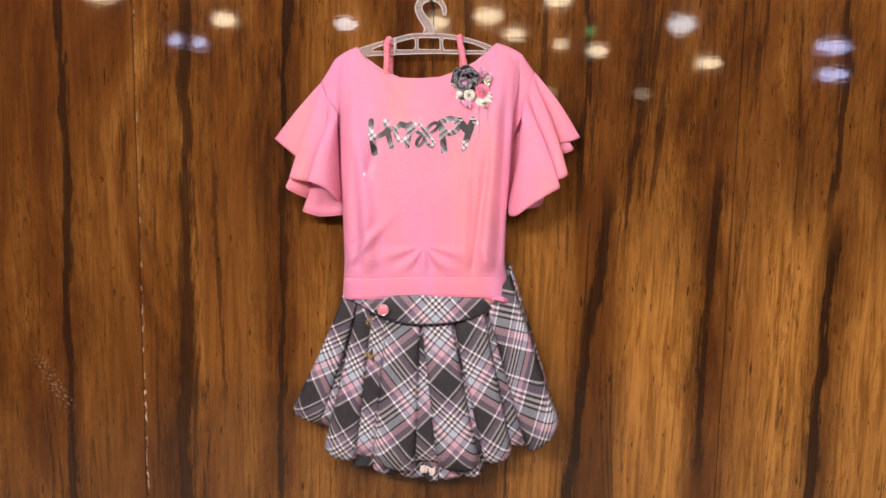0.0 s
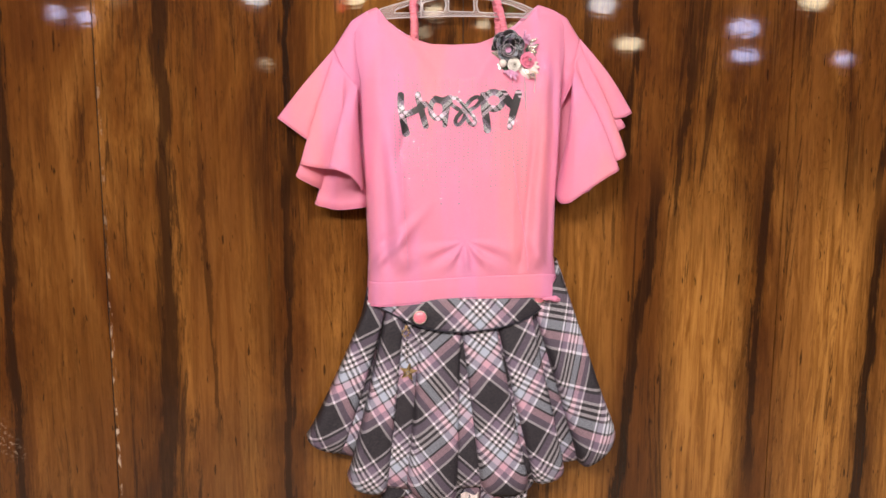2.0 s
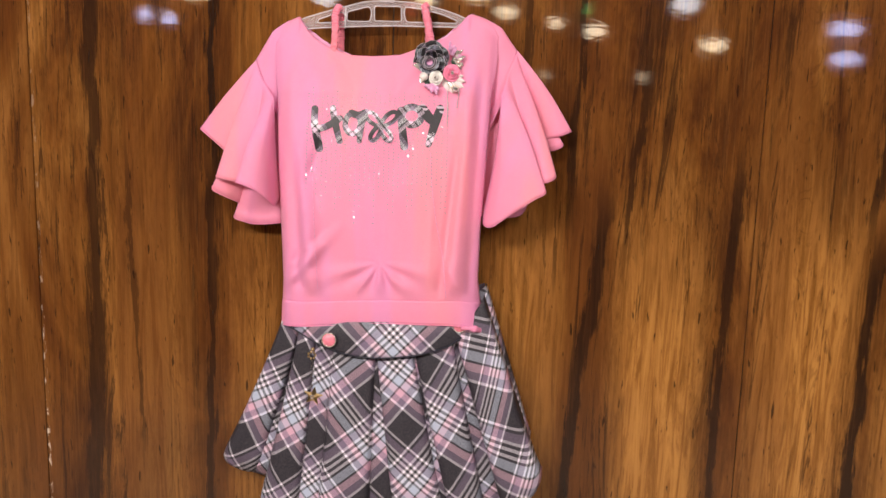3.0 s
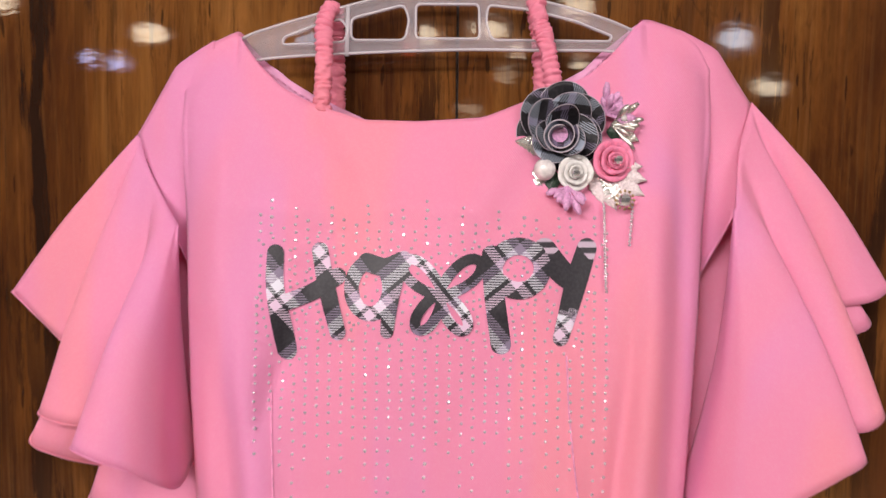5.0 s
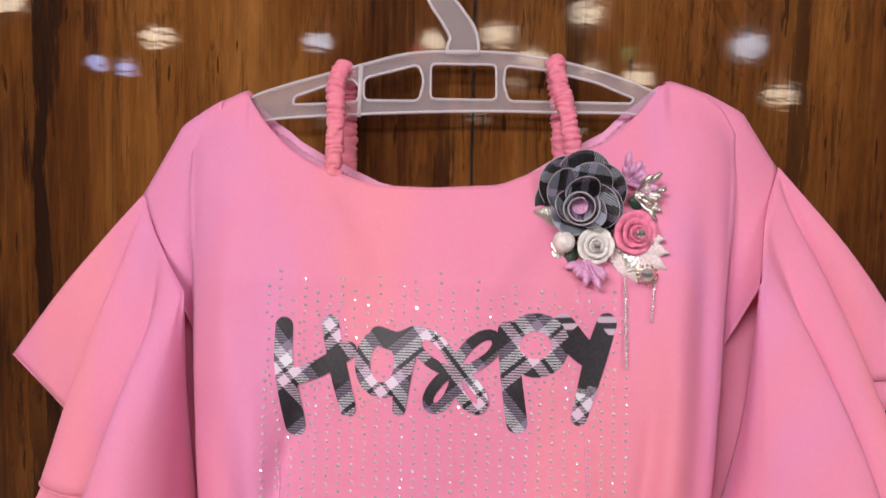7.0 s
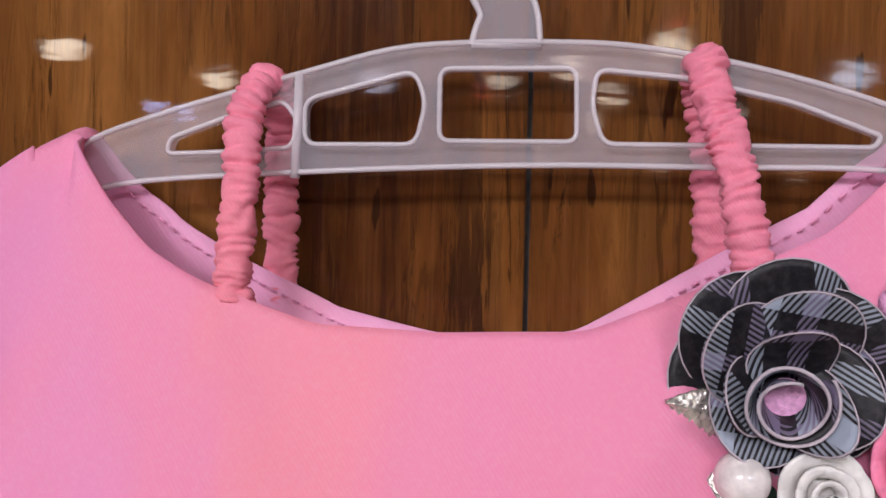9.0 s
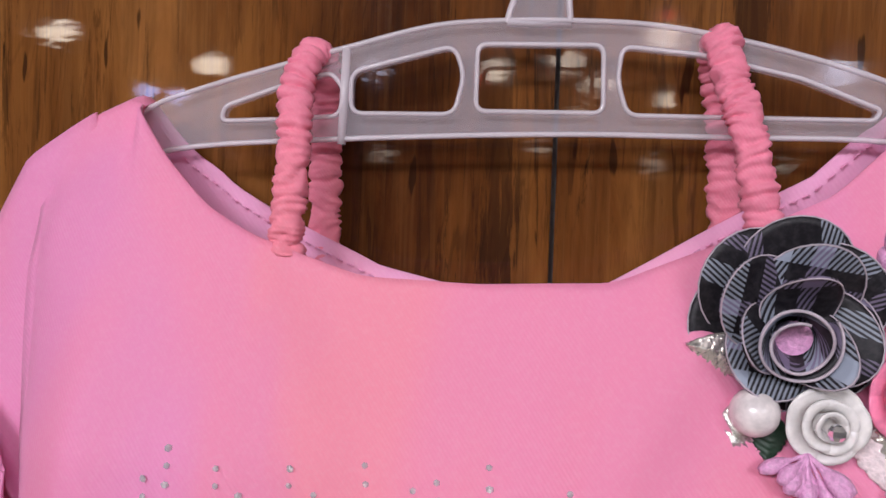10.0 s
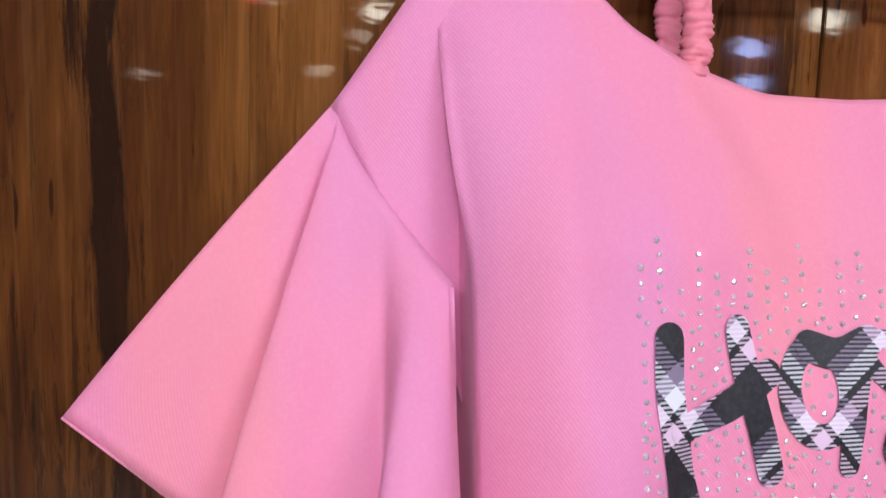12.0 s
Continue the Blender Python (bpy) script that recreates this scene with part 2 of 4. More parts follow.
DARK, BLACK, WHITE = (0.033, 0.029, 0.042), (0.012, 0.010, 0.014), (0.84, 0.79, 0.88)
MAUVE, ROSE, MINT = (0.24, 0.185, 0.28), (0.70, 0.45, 0.57), (0.52, 0.57, 0.70)
WOOD = wood_material()
PINK = cloth_material("pink_crepe", (0.89, 0.304, 0.487), (0.83, 0.312, 0.592), (0.94, 0.325, 0.405))
STRAP = cloth_material("coral_elastic", (0.90, 0.270, 0.385), (0.87, 0.270, 0.450), (0.93, 0.290, 0.350), 0.0010)
LINING = cloth_material("pale_pink_lining", (0.90, 0.43, 0.68), (0.86, 0.44, 0.74), (0.90, 0.41, 0.60), 0.0015)
PLAID = plaid_material("skirt_plaid", 0.104, [
    (0.0, DARK), (0.22, WHITE), (0.252, MAUVE), (0.335, ROSE), (0.42, DARK), (0.445, MINT), (0.54, DARK), (0.57, WHITE),
    (0.602, DARK), (0.64, WHITE), (0.672, DARK), (0.71, WHITE), (0.742, MAUVE), (0.83, DARK), (0.86, WHITE), (0.89, DARK)])
INK = (0.030, 0.026, 0.033)
PRINT = plaid_material("letter_plaid", 0.034, [
    (0.0, INK), (0.36, (0.80, 0.62, 0.76)), (0.50, INK), (0.56, (0.82, 0.80, 0.87)), (0.71, (0.30, 0.24, 0.34)), (0.84, INK)], hatch=0.0013, rough=0.45, turn=40, lint=0.025, deep=0.32)
ROSECLOTH = plaid_material("rose_plaid", 0.026, [
    (0.0, BLACK), (0.36, (0.24, 0.20, 0.30)), (0.50, BLACK), (0.66, (0.40, 0.44, 0.52)), (0.86, BLACK)], hatch=0.0011, rough=0.5, turn=20, lint=0.025)
EDGE = simple("cut_cloth_edge", (0.50, 0.43, 0.48), 0.7)
GEM = simple("faceted_crystal", (0.95, 0.94, 0.95), 0.05, 0.85)
CLEAR = plastic_material("frosted_plastic", 0.85, (0.96, 0.90, 0.97))
RIM = plastic_material("frosted_plastic_ridge", 0.58, (0.96, 0.91, 0.95))
FOAM = simple("pink_foam", (0.87, 0.24, 0.40), 0.6, 0, 0.1)
SATIN = simple("white_satin", (0.80, 0.77, 0.74), 0.35, 0, 0.1, 200)
PEARL = simple("pearl_coating", (0.80, 0.74, 0.72), 0.16)
SILVER = simple("silver_leaf", (0.80, 0.77, 0.71), 0.26, 0.85, 0.5, 700)
GOLD = simple("worn_gold", (0.62, 0.45, 0.22), 0.3, 1.0, 0.2, 500)
LILAC = simple("lilac_stamen", (0.72, 0.36, 0.60), 0.35, 0, 0.6, 900)
MAGENTA = simple("magenta_bead", (0.75, 0.08, 0.40), 0.25)
LACE = simple("white_lace", (0.82, 0.70, 0.70), 0.7, 0, 0.5, 900)
GREEN = simple("dark_green_leaf", (0.02, 0.045, 0.025), 0.5)
STONE = simple("cut_crystal", (0.93, 0.86, 0.90), 0.08, 0.55)
THREAD = simple("pink_thread", (0.86, 0.33, 0.54), 0.7)
JOINTGREY = simple("grey_joint_sealant", (0.09, 0.085, 0.085), 0.6)
NAVY = simple("navy_piping", (0.02, 0.02, 0.035), 0.7)
STEEL = simple("dull_steel", (0.16, 0.14, 0.13), 0.45, 0.9)
BUTTON = simple("pink_enamel", (0.85, 0.24, 0.33), 0.25)
PLASTER = simple("warm_plaster", (0.42, 0.37, 0.32), 0.8, 0, 0.1, 40)
CEILING = simple("white_ceiling", (0.70, 0.68, 0.64), 0.85, 0, 0.1, 60)
TILE = simple("beige_floor", (0.52, 0.46, 0.38), 0.3, 0, 0.0, 8)
HOUSING = simple("white_lamp_housing", (0.7, 0.7, 0.68), 0.4)
WARM = glow_material("warm_lamp", (1.0, 0.80, 0.52), 26.0)
NEUTRAL = glow_material("white_lamp", (0.92, 0.95, 1.0), 18.0)
COOL = glow_material("cool_tube", (0.55, 0.62, 1.0), 22.0)
DIMWARM = glow_material("faint_warm_lamp", (1.0, 0.80, 0.52), 7.0)
REDGLOW = glow_material("red_sign_lamp", (1.0, 0.06, 0.03), 12.0)
GREENGLOW = glow_material("green_sign_lamp", (0.05, 1.0, 0.2), 5.0)


# ---- mesh helpers ----
def finish(name, bm, mat, smooth=True, thick=0.0):
    me = bpy.data.meshes.new(name)
    bm.normal_update()
    bm.to_mesh(me)
    bm.free()
    me.materials.append(mat)
    for p in me.polygons:
        p.use_smooth = smooth
    ob = new(name, me)
    if thick:
        s = ob.modifiers.new("thickness", "SOLIDIFY")
        s.thickness, s.offset = thick, -1
    return ob


def thing(name, at, label, category, group="", kind=""):
    ob = new(name)
    ob.empty_display_size = 0.02
    ob.matrix_world = Matrix.Translation(at)
    return tagged(ob, label, category, group, kind)


def part(name, bm, mat, parent, label="", smooth=True, thick=0.0, kind=""):
    """Links a bmesh, given in world metres, as one mesh under a thing or part."""
    ob = finish(name, bm, mat, smooth, thick)
    ob.parent = parent
    top = parent
    at = Vector()
    while top is not None:
        at += top.location
        top = top.parent
    ob.data.transform(Matrix.Translation(-at))
    return tagged(ob, label, kind=kind)


def interp(x, table):
    """Smooth-cornered reading of a small table of (x, value)."""
    if x <= table[0][0]:
        return table[0][1]
    for (x0, a), (x1, b) in zip(table, table[1:]):
        if x <= x1:
            return a + (b - a) * (x - x0) / (x1 - x0)
    return table[-1][1]


def ease(x, a, b):
    t = min(1, max(0, (x - a) / (b - a)))
    return t * t * (3 - 2 * t)


def spline(points, n):
    """n + 1 points along a Catmull-Rom curve through points."""
    pts = [Vector(p) for p in points]
    pts = [2 * pts[0] - pts[1], *pts, 2 * pts[-1] - pts[-2]]
    out = []
    for i in range(n + 1):
        f = i / n * (len(pts) - 3)
        j = min(int(f), len(pts) - 4)
        t = f - j
        a, b, c, d = pts[j:j + 4]
        out.append(0.5 * (2 * b + (c - a) * t + (2 * a - 5 * b + 4 * c - d) * t * t + (3 * b - a - 3 * c + d) * t ** 3))
    return out


def sheet(func, nu, nv, uvfunc=None, closed=False):
    """A grid surface; func(u, v) gives the place; uv in metres."""
    bm = bmesh.new()
    layer = bm.loops.layers.uv.new("UVMap")
    rows = [[bm.verts.new(func(i / nu, j / nv)) for i in range(nu + 1)] for j in range(nv + 1)]
    for j in range(nv):
        for i in range(nu):
            f = bm.faces.new((rows[j][i], rows[j + 1][i], rows[j + 1][i + 1], rows[j][i + 1]))
            for loop, (a, b) in zip(f.loops, ((i, j), (i, j + 1), (i + 1, j + 1), (i + 1, j))):
                p = loop.vert.co
                loop[layer].uv = uvfunc(a / nu, b / nv, p) if uvfunc else (p.x, p.z)
    return bm


def tube(points, radius, sides=8, flat=1.0, bm=None, cap=True):
    """A round cord along points; radius a number or a function of 0..1."""
    bm = bm or bmesh.new()
    pts = [Vector(p) for p in points]
    rings = []
    side = None
    for i, p in enumerate(pts):
        d = (pts[min(i + 1, len(pts) - 1)] - pts[max(i - 1, 0)]).normalized()
        if side is None:
            side = d.cross(Vector((0, 1, 0)))
            side = side.normalized() if side.length > 0.05 else Vector((1, 0, 0))
        side = (side - d * side.dot(d)).normalized()
        up = d.cross(side)
        r = radius(i / (len(pts) - 1)) if callable(radius) else radius
        rings.append([bm.verts.new(p + side * math.cos(a) * r + up * math.sin(a) * r * flat)
                      for a in (2 * math.pi * s / sides for s in range(sides))])
    for a, b in zip(rings, rings[1:]):
        for s in range(sides):
            bm.faces.new((a[s], a[(s + 1) % sides], b[(s + 1) % sides], b[s]))
    if cap:
        bm.faces.new(rings[0][::-1]), bm.faces.new(rings[-1])
    return bm


def ball(bm, at, r, squash=(1, 1, 1), segs=10):
    m = Matrix.Translation(at) @ Matrix.Diagonal((*squash, 1))
    bmesh.ops.create_uvsphere(bm, u_segments=segs, v_segments=max(4, segs // 2 + 1), radius=r, matrix=m)
    return bm


def box(lo, hi, bevel=0.0):
    bm = bmesh.new()
    bmesh.ops.create_cube(bm, size=1)
    for v in bm.verts:
        v.co = Vector(((lo[i] + hi[i]) / 2 + v.co[i] * (hi[i] - lo[i]) for i in range(3)))
    if bevel:
        bmesh.ops.bevel(bm, geom=bm.edges[:], offset=bevel, segments=2, affect="EDGES")
    return bm


# ---- the hall ----
def setting(name, bm, mat, label):
    ob = finish(name, bm, mat, False)
    return tagged(ob, label, name.split("_")[0], kind="structure")


HALL = dict(x0=-7.0, x1=9.0, y0=-15.0, z1=2.80)
setting("floor", box((HALL["x0"], HALL["y0"], -0.1), (HALL["x1"], 0.2, 0.0)), TILE, "beige polished floor of the shop hall")
setting("ceiling", box((HALL["x0"], HALL["y0"], HALL["z1"]), (HALL["x1"], 0.2, HALL["z1"] + 0.1)), CEILING, "plain white shop ceiling above the hall")
setting("wall_south", box((HALL["x0"], HALL["y0"] - 0.12, 0), (HALL["x1"], HALL["y0"], HALL["z1"])), PLASTER, "plain warm plaster wall closing the hall")
setting("wall_west", box((HALL["x0"] - 0.12, HALL["y0"], 0), (HALL["x0"], 0.2, HALL["z1"])), PLASTER, "plain warm plaster wall closing the hall")
setting("wall_east", box((HALL["x1"], HALL["y0"], 0), (HALL["x1"] + 0.12, 0.2, HALL["z1"])), PLASTER, "plain warm plaster wall closing the hall")
wall_north = setting("wall_north", box((HALL["x0"], 0.0046, 0), (HALL["x1"], 0.2, HALL["z1"])), JOINTGREY, "dark wall carcass behind glossy walnut laminate panels")
STEP, JOINT = 0.492, 0.0007
for i in range(-14, 18):
    x = -0.040 + STEP * i
    bm = box((x + JOINT, 0.0, 0.0), (x + STEP - JOINT, 0.0044, HALL["z1"] - 0.002), 0.0004)
    part("panel", bm, WOOD, wall_north, smooth=False)


# ---- ceiling lamps ----
def added_ceiling_light(x, y, size, mat, label, deep=0.03):
    at = (x, y, HALL["z1"])
    t = thing("added_ceiling_light", at, label, "ceiling light", "lamps of the hall")
    w, h = size
    z = HALL["z1"]
    bm = box((x - w / 2 - 0.03, y - h / 2 - 0.03, z - deep), (x + w / 2 + 0.03, y + h / 2 + 0.03, z - 0.001), 0.006)
    part("housing", bm, HOUSING, t, smooth=False)
    # only glows if mat does; the added panels pass plain HOUSING
    bm = box((x - w / 2, y - h / 2, z - deep - 0.012), (x + w / 2, y + h / 2, z - deep + 0.004), 0.004)
    part("diffuser", bm, mat, t, "glowing diffuser", smooth=False)
    return t


def hanging_lamp(x, z, w, h, mat, label):
    """A small oval spot that hangs from the ceiling on a thin rod and faces the panelled wall."""
    y = LAMP_ROW
    t = thing("hanging_lamp", (x, y, z), label, "lamp", "lamps of the hall")
    part("housing", tube([(x, y - 0.06, z), (x, y - 0.05, z), (x, y - 0.006, z)], lambda f: w / 2 * (0.75 + 0.45 * f), 20, h / w), HOUSING, t)
    part("diffuser", tube([(x, y - 0.008, z), (x, y - 0.002, z), (x, y, z)], lambda f: w / 2 * (1 - 0.12 * f), 20, h / w), mat, t, "glowing diffuser")
    part("rod", tube([(x, y - 0.03, z + h / 2), (x, y - 0.03, HALL["z1"])], 0.005), HOUSING, t)
    return t


def area(name, at, target, w, h, power, colour):
    d = bpy.data.lights.new(name, "AREA")
    d.shape, d.size, d.size_y, d.energy, d.color = "RECTANGLE", w, h, power, colour
    ob = new(name, d)
    ob.matrix_world = look(at, target)
    return ob


# unseen area lamps above the aisle, added to light the garment outside the wall's reflections
area("added_area_lamp", (-0.5, -2.2, 2.72), (-0.1, 0.0, 1.1), 0.9, 0.3, 28, (1.0, 0.88, 0.76))
area("added_area_lamp", (1.1, -2.5, 2.72), (0.55, 0.0, 0.65), 1.2, 0.28, 66, (1.0, 0.90, 0.80))
area("added_area_lamp", (-1.2, -2.5, 2.72), (0.0, 0.0, 0.9), 1.2, 0.28, 112, (1.0, 0.90, 0.80))
# invented ceiling panels to go with the added area lamps
for lx, ly, size in ((-0.5, -2.2, (0.9, 0.3)), (1.1, -2.5, (1.2, 0.28)), (-1.2, -2.5, (1.2, 0.28))):
    added_ceiling_light(lx, ly, size, HOUSING, "added flat white ceiling panel above an unseen area lamp")
# lamps across the aisle that the laminate mirrors: x, height, width, height of the disc, glow
LAMP_ROW = -2.4
HANGING = [
    (-1.74, 2.20, 0.17, 0.065, WARM), (-1.39, 1.995, 0.065, 0.050, COOL), (-1.28, 1.98, 0.065, 0.050, COOL), (-1.16, 2.09, 0.12, 0.060, WARM),
    (-0.58, 2.08, 0.11, 0.060, NEUTRAL), (-0.54, 1.80, 0.08, 0.030, DIMWARM), (-0.15, 2.09, 0.09, 0.070, WARM), (-0.21, 2.05, 0.035, 0.050, REDGLOW),
    (0.08, 2.12, 0.12, 0.070, WARM), (0.01, 1.83, 0.09, 0.040, DIMWARM), (0.14, 1.95, 0.08, 0.045, DIMWARM), (0.20, 2.04, 0.10, 0.050, WARM), (0.40, 2.20, 0.12, 0.075, WARM),
    (0.42, 2.00, 0.07, 0.035, WARM), (0.59, 1.97, 0.10, 0.055, WARM), (0.55, 2.06, 0.035, 0.045, GREENGLOW), (0.38, 1.775, 0.07, 0.030, DIMWARM),
    (0.81, 1.775, 0.07, 0.035, DIMWARM), (0.97, 2.09, 0.12, 0.080, NEUTRAL), (1.10, 1.92, 0.12, 0.050, WARM), (1.66, 2.00, 0.15, 0.065, COOL),
    (1.67, 1.875, 0.14, 0.050, COOL), (2.00, 2.14, 0.16, 0.090, WARM), (2.17, 1.87, 0.10, 0.045, COOL), (0.41, 2.275, 0.05, 0.030, REDGLOW),
]
for x, z, w, h, mat in HANGING:
    hanging_lamp(x, z, w, h, mat, "small oval spot lamp hung from the ceiling on a thin rod")


# ---- the hanger on its nail ----
nail = thing("nail", (-0.0425, 0.0, 1.7160), "small dark steel nail driven into the panel joint", "nail")
part("shank", tube([(-0.0425, 0.0, 1.7160), (-0.0425, -0.030, 1.7168)], 0.0014, 8), STEEL, nail)
part("head", tube([(-0.0425, -0.030, 1.7168), (-0.0425, -0.0315, 1.7168)], 0.0030, 12), STEEL, nail)
HY, HT = -0.0165, 0.0040


def plate(outline, holes, y, thick, name):
    """A flat plate with openings, upright in the xz plane."""
    cu = bpy.data.curves.new(name, "CURVE")
    cu.dimensions, cu.fill_mode, cu.extrude, cu.bevel_depth = "2D", "BOTH", thick / 2 - 0.0004, 0.0004
    cu.bevel_resolution = 1
    for loop in (outline, *holes):
        sp = cu.splines.new("POLY")
        sp.points.add(len(loop) - 1)
        for p, (x, z) in zip(sp.points, loop):
            p.co = (x, z, 0, 1)
        sp.use_cyclic_u = True
    ob = new(name, cu)
    me = bpy.data.meshes.new_from_object(ob.evaluated_get(bpy.context.evaluated_depsgraph_get()))
    bpy.data.objects.remove(ob)
    bm = bmesh.new()
    bm.from_mesh(me)
    bpy.data.meshes.remove(me)
    for v in bm.verts:
        x, z, d = v.co
        v.co = (x, y + d, z)
    bmesh.ops.recalc_face_normals(bm, faces=bm.faces[:])
    return bm


def rounded(corners, r, n=5):
    """A closed loop with rounded corners."""
    out = []
    c = [Vector(p) for p in corners]
    for i, p in enumerate(c):
        a, b = c[i - 1], c[(i + 1) % len(c)]
        ra = min(r, (a - p).length * 0.45, (b - p).length * 0.45)
        s, e = p + (a - p).normalized() * ra, p + (b - p).normalized() * ra
        for k in range(n + 1):
            t = k / n
            out.append(tuple(s * (1 - t) ** 2 + p * 2 * t * (1 - t) + e * t * t))
    return out


def ring_tube(loop, y, r):
    pts = [(x, y, z) for x, z in loop]
    return tube(pts + pts[:1], r, 6, cap=False)


hanger = thing("clothes_hanger", (-0.046, HY, 1.66), "frosted clear plastic clothes hanger hooked over a small nail", "clothes hanger")
TOP = [(-0.177, 1.622), (-0.170, 1.632), (-0.158, 1.6425), (-0.140, 1.649), (-0.121, 1.6545), (-0.099, 1.6605), (-0.075, 1.6665), (-0.054, 1.668),
       (-0.037, 1.668), (-0.016, 1.667), (0.008, 1.663), (0.033, 1.6565), (0.050, 1.6505), (0.072, 1.640), (0.082, 1.628)]
LOW = [(0.082, 1.620), (0.072, 1.629), (0.048, 1.6365), (0.004, 1.637), (-0.041, 1.637), (-0.101, 1.6345), (-0.151, 1.6305), (-0.168, 1.622), (-0.176, 1.614)]
top_line = [(p.x, p.y) for p in spline([(x, z, 0) for x, z in TOP], 56)]
low_line = [(p.x, p.y) for p in spline([(x, z, 0) for x, z in LOW], 40)]
OPENINGS = [
    ([(-0.1365, 1.6390), (-0.1355, 1.6432), (-0.120, 1.6488), (-0.1042, 1.6532), (-0.1003, 1.648), (-0.1020, 1.6410), (-0.118, 1.6398)], 0.0024),
    ([(-0.0985, 1.6535), (-0.0695, 1.6610), (-0.0665, 1.6530), (-0.0690, 1.6420), (-0.0985, 1.6418)], 0.0035),
    ([(-0.0630, 1.6615), (-0.0285, 1.6615), (-0.0280, 1.6430), (-0.0630, 1.6430)], 0.0030),
    ([(-0.0235, 1.6612), (-0.002, 1.6590), (0.024, 1.6530), (0.0445, 1.6450), (0.0430, 1.6422), (-0.0215, 1.6425), (-0.0245, 1.652)], 0.0032),
]
holes = [rounded(c, r) for c, r in OPENINGS]
part("bar", plate(top_line + low_line, holes, HY, HT, "bar"), CLEAR, hanger, "frosted see-through bar", smooth=False)
part("ridge", ring_tube(top_line + low_line, HY - HT / 2, 0.0008), RIM, hanger, "milky raised edge")
for h in holes:
    part("ridge", ring_tube(h, HY - HT / 2, 0.0007), RIM, hanger, "milky raised edge round an opening")
part("rib", tube([(-0.1000, HY - HT / 2, 1.6598), (-0.1010, HY - HT / 2, 1.6330)], 0.0013, 8), RIM, hanger)
HOOKLINE = [(-0.0463, 1.6670), (-0.0463, 1.6765), (-0.0520, 1.6860), (-0.0595, 1.6965), (-0.0632, 1.7080), (-0.0575, 1.7182), (-0.0440, 1.7222),
            (-0.0310, 1.7185), (-0.0235, 1.7085), (-0.0215, 1.6965)]
mid = spline([(x, 0, z) for x, z in HOOKLINE], 60)
edge_a, edge_b = [], []
for i, p in enumerate(mid):
    d = (mid[min(i + 1, 60)] - mid[max(i - 1, 0)]).normalized()
    w = interp(i / 60, [(0, 0.0088), (0.12, 0.0068), (0.35, 0.0056), (0.6, 0.0046), (0.95, 0.0030), (1, 0.0018)])
    n = Vector((-d.z, 0, d.x))
    edge_a.append(p + n * w), edge_b.append(p - n * w)
ribbon = [(p.x, p.z) for p in edge_a] + [(p.x, p.z) for p in edge_b[::-1]]
part("hook", plate(ribbon, [], HY, HT, "hook"), CLEAR, hanger, "frosted see-through hook", smooth=False)
part("ridge", ring_tube(ribbon, HY - HT / 2, 0.0009), RIM, hanger, "milky raised edge of the hook")


# ---- the blouse ----
LEFT = [(1.240, -0.1775), (1.308, -0.1745), (1.381, -0.1775), (1.452, -0.181), (1.557, -0.184), (1.632, -0.190)]
RIGHT = [(1.240, 0.094), (1.262, 0.090), (1.310, 0.082), (1.386, 0.083), (1.457, 0.087), (1.544, 0.091), (1.640, 0.098)]
NECK = [(-0.190, 1.616), (-0.186, 1.627), (-0.1755, 1.6385), (-0.160, 1.6455), (-0.155, 1.638), (-0.146, 1.626), (-0.134, 1.6145), (-0.120, 1.607), (-0.106, 1.602),
        (-0.090, 1.5972), (-0.060, 1.5965), (-0.026, 1.5985), (-0.010, 1.605), (0.012, 1.614), (0.030, 1.622), (0.046, 1.637), (0.058, 1.6525),
        (0.064, 1.653), (0.080, 1.648), (0.092, 1.639), (0.098, 1.625)]
HEM = [(-0.178, 1.279), (-0.046, 1.286), (0.060, 1.288), (0.090, 1.284)]


def folds(x, z):
    """Creases of the hanging front, in metres towards the eye."""
    f = 0.0
    for x0, lean, half, low, high, amp in CREASES:
        d = (x - x0 - lean * (z - 1.4)) / half
        f += amp * math.exp(-d * d) * ease(z, low - 0.03, low + 0.03) * (1 - ease(z, high - 0.05, high + 0.05))
    # gathers that fan out above the middle of the band
    r, a = math.hypot(x + 0.046, (z - 1.33)), math.atan2(x + 0.046, 1.335 - z)
    f += 0.0017 * math.sin(a * 9.0 + 1.1) * math.exp(-((r - 0.035) / 0.035) ** 2) * ease(-z, -1.345, -1.31)
    return 2.2 * f + 0.0042 * noise.noise((x * 16, 3.1, z * 9)) + 0.0012 * noise.noise((x * 40, 8.3, z * 22))


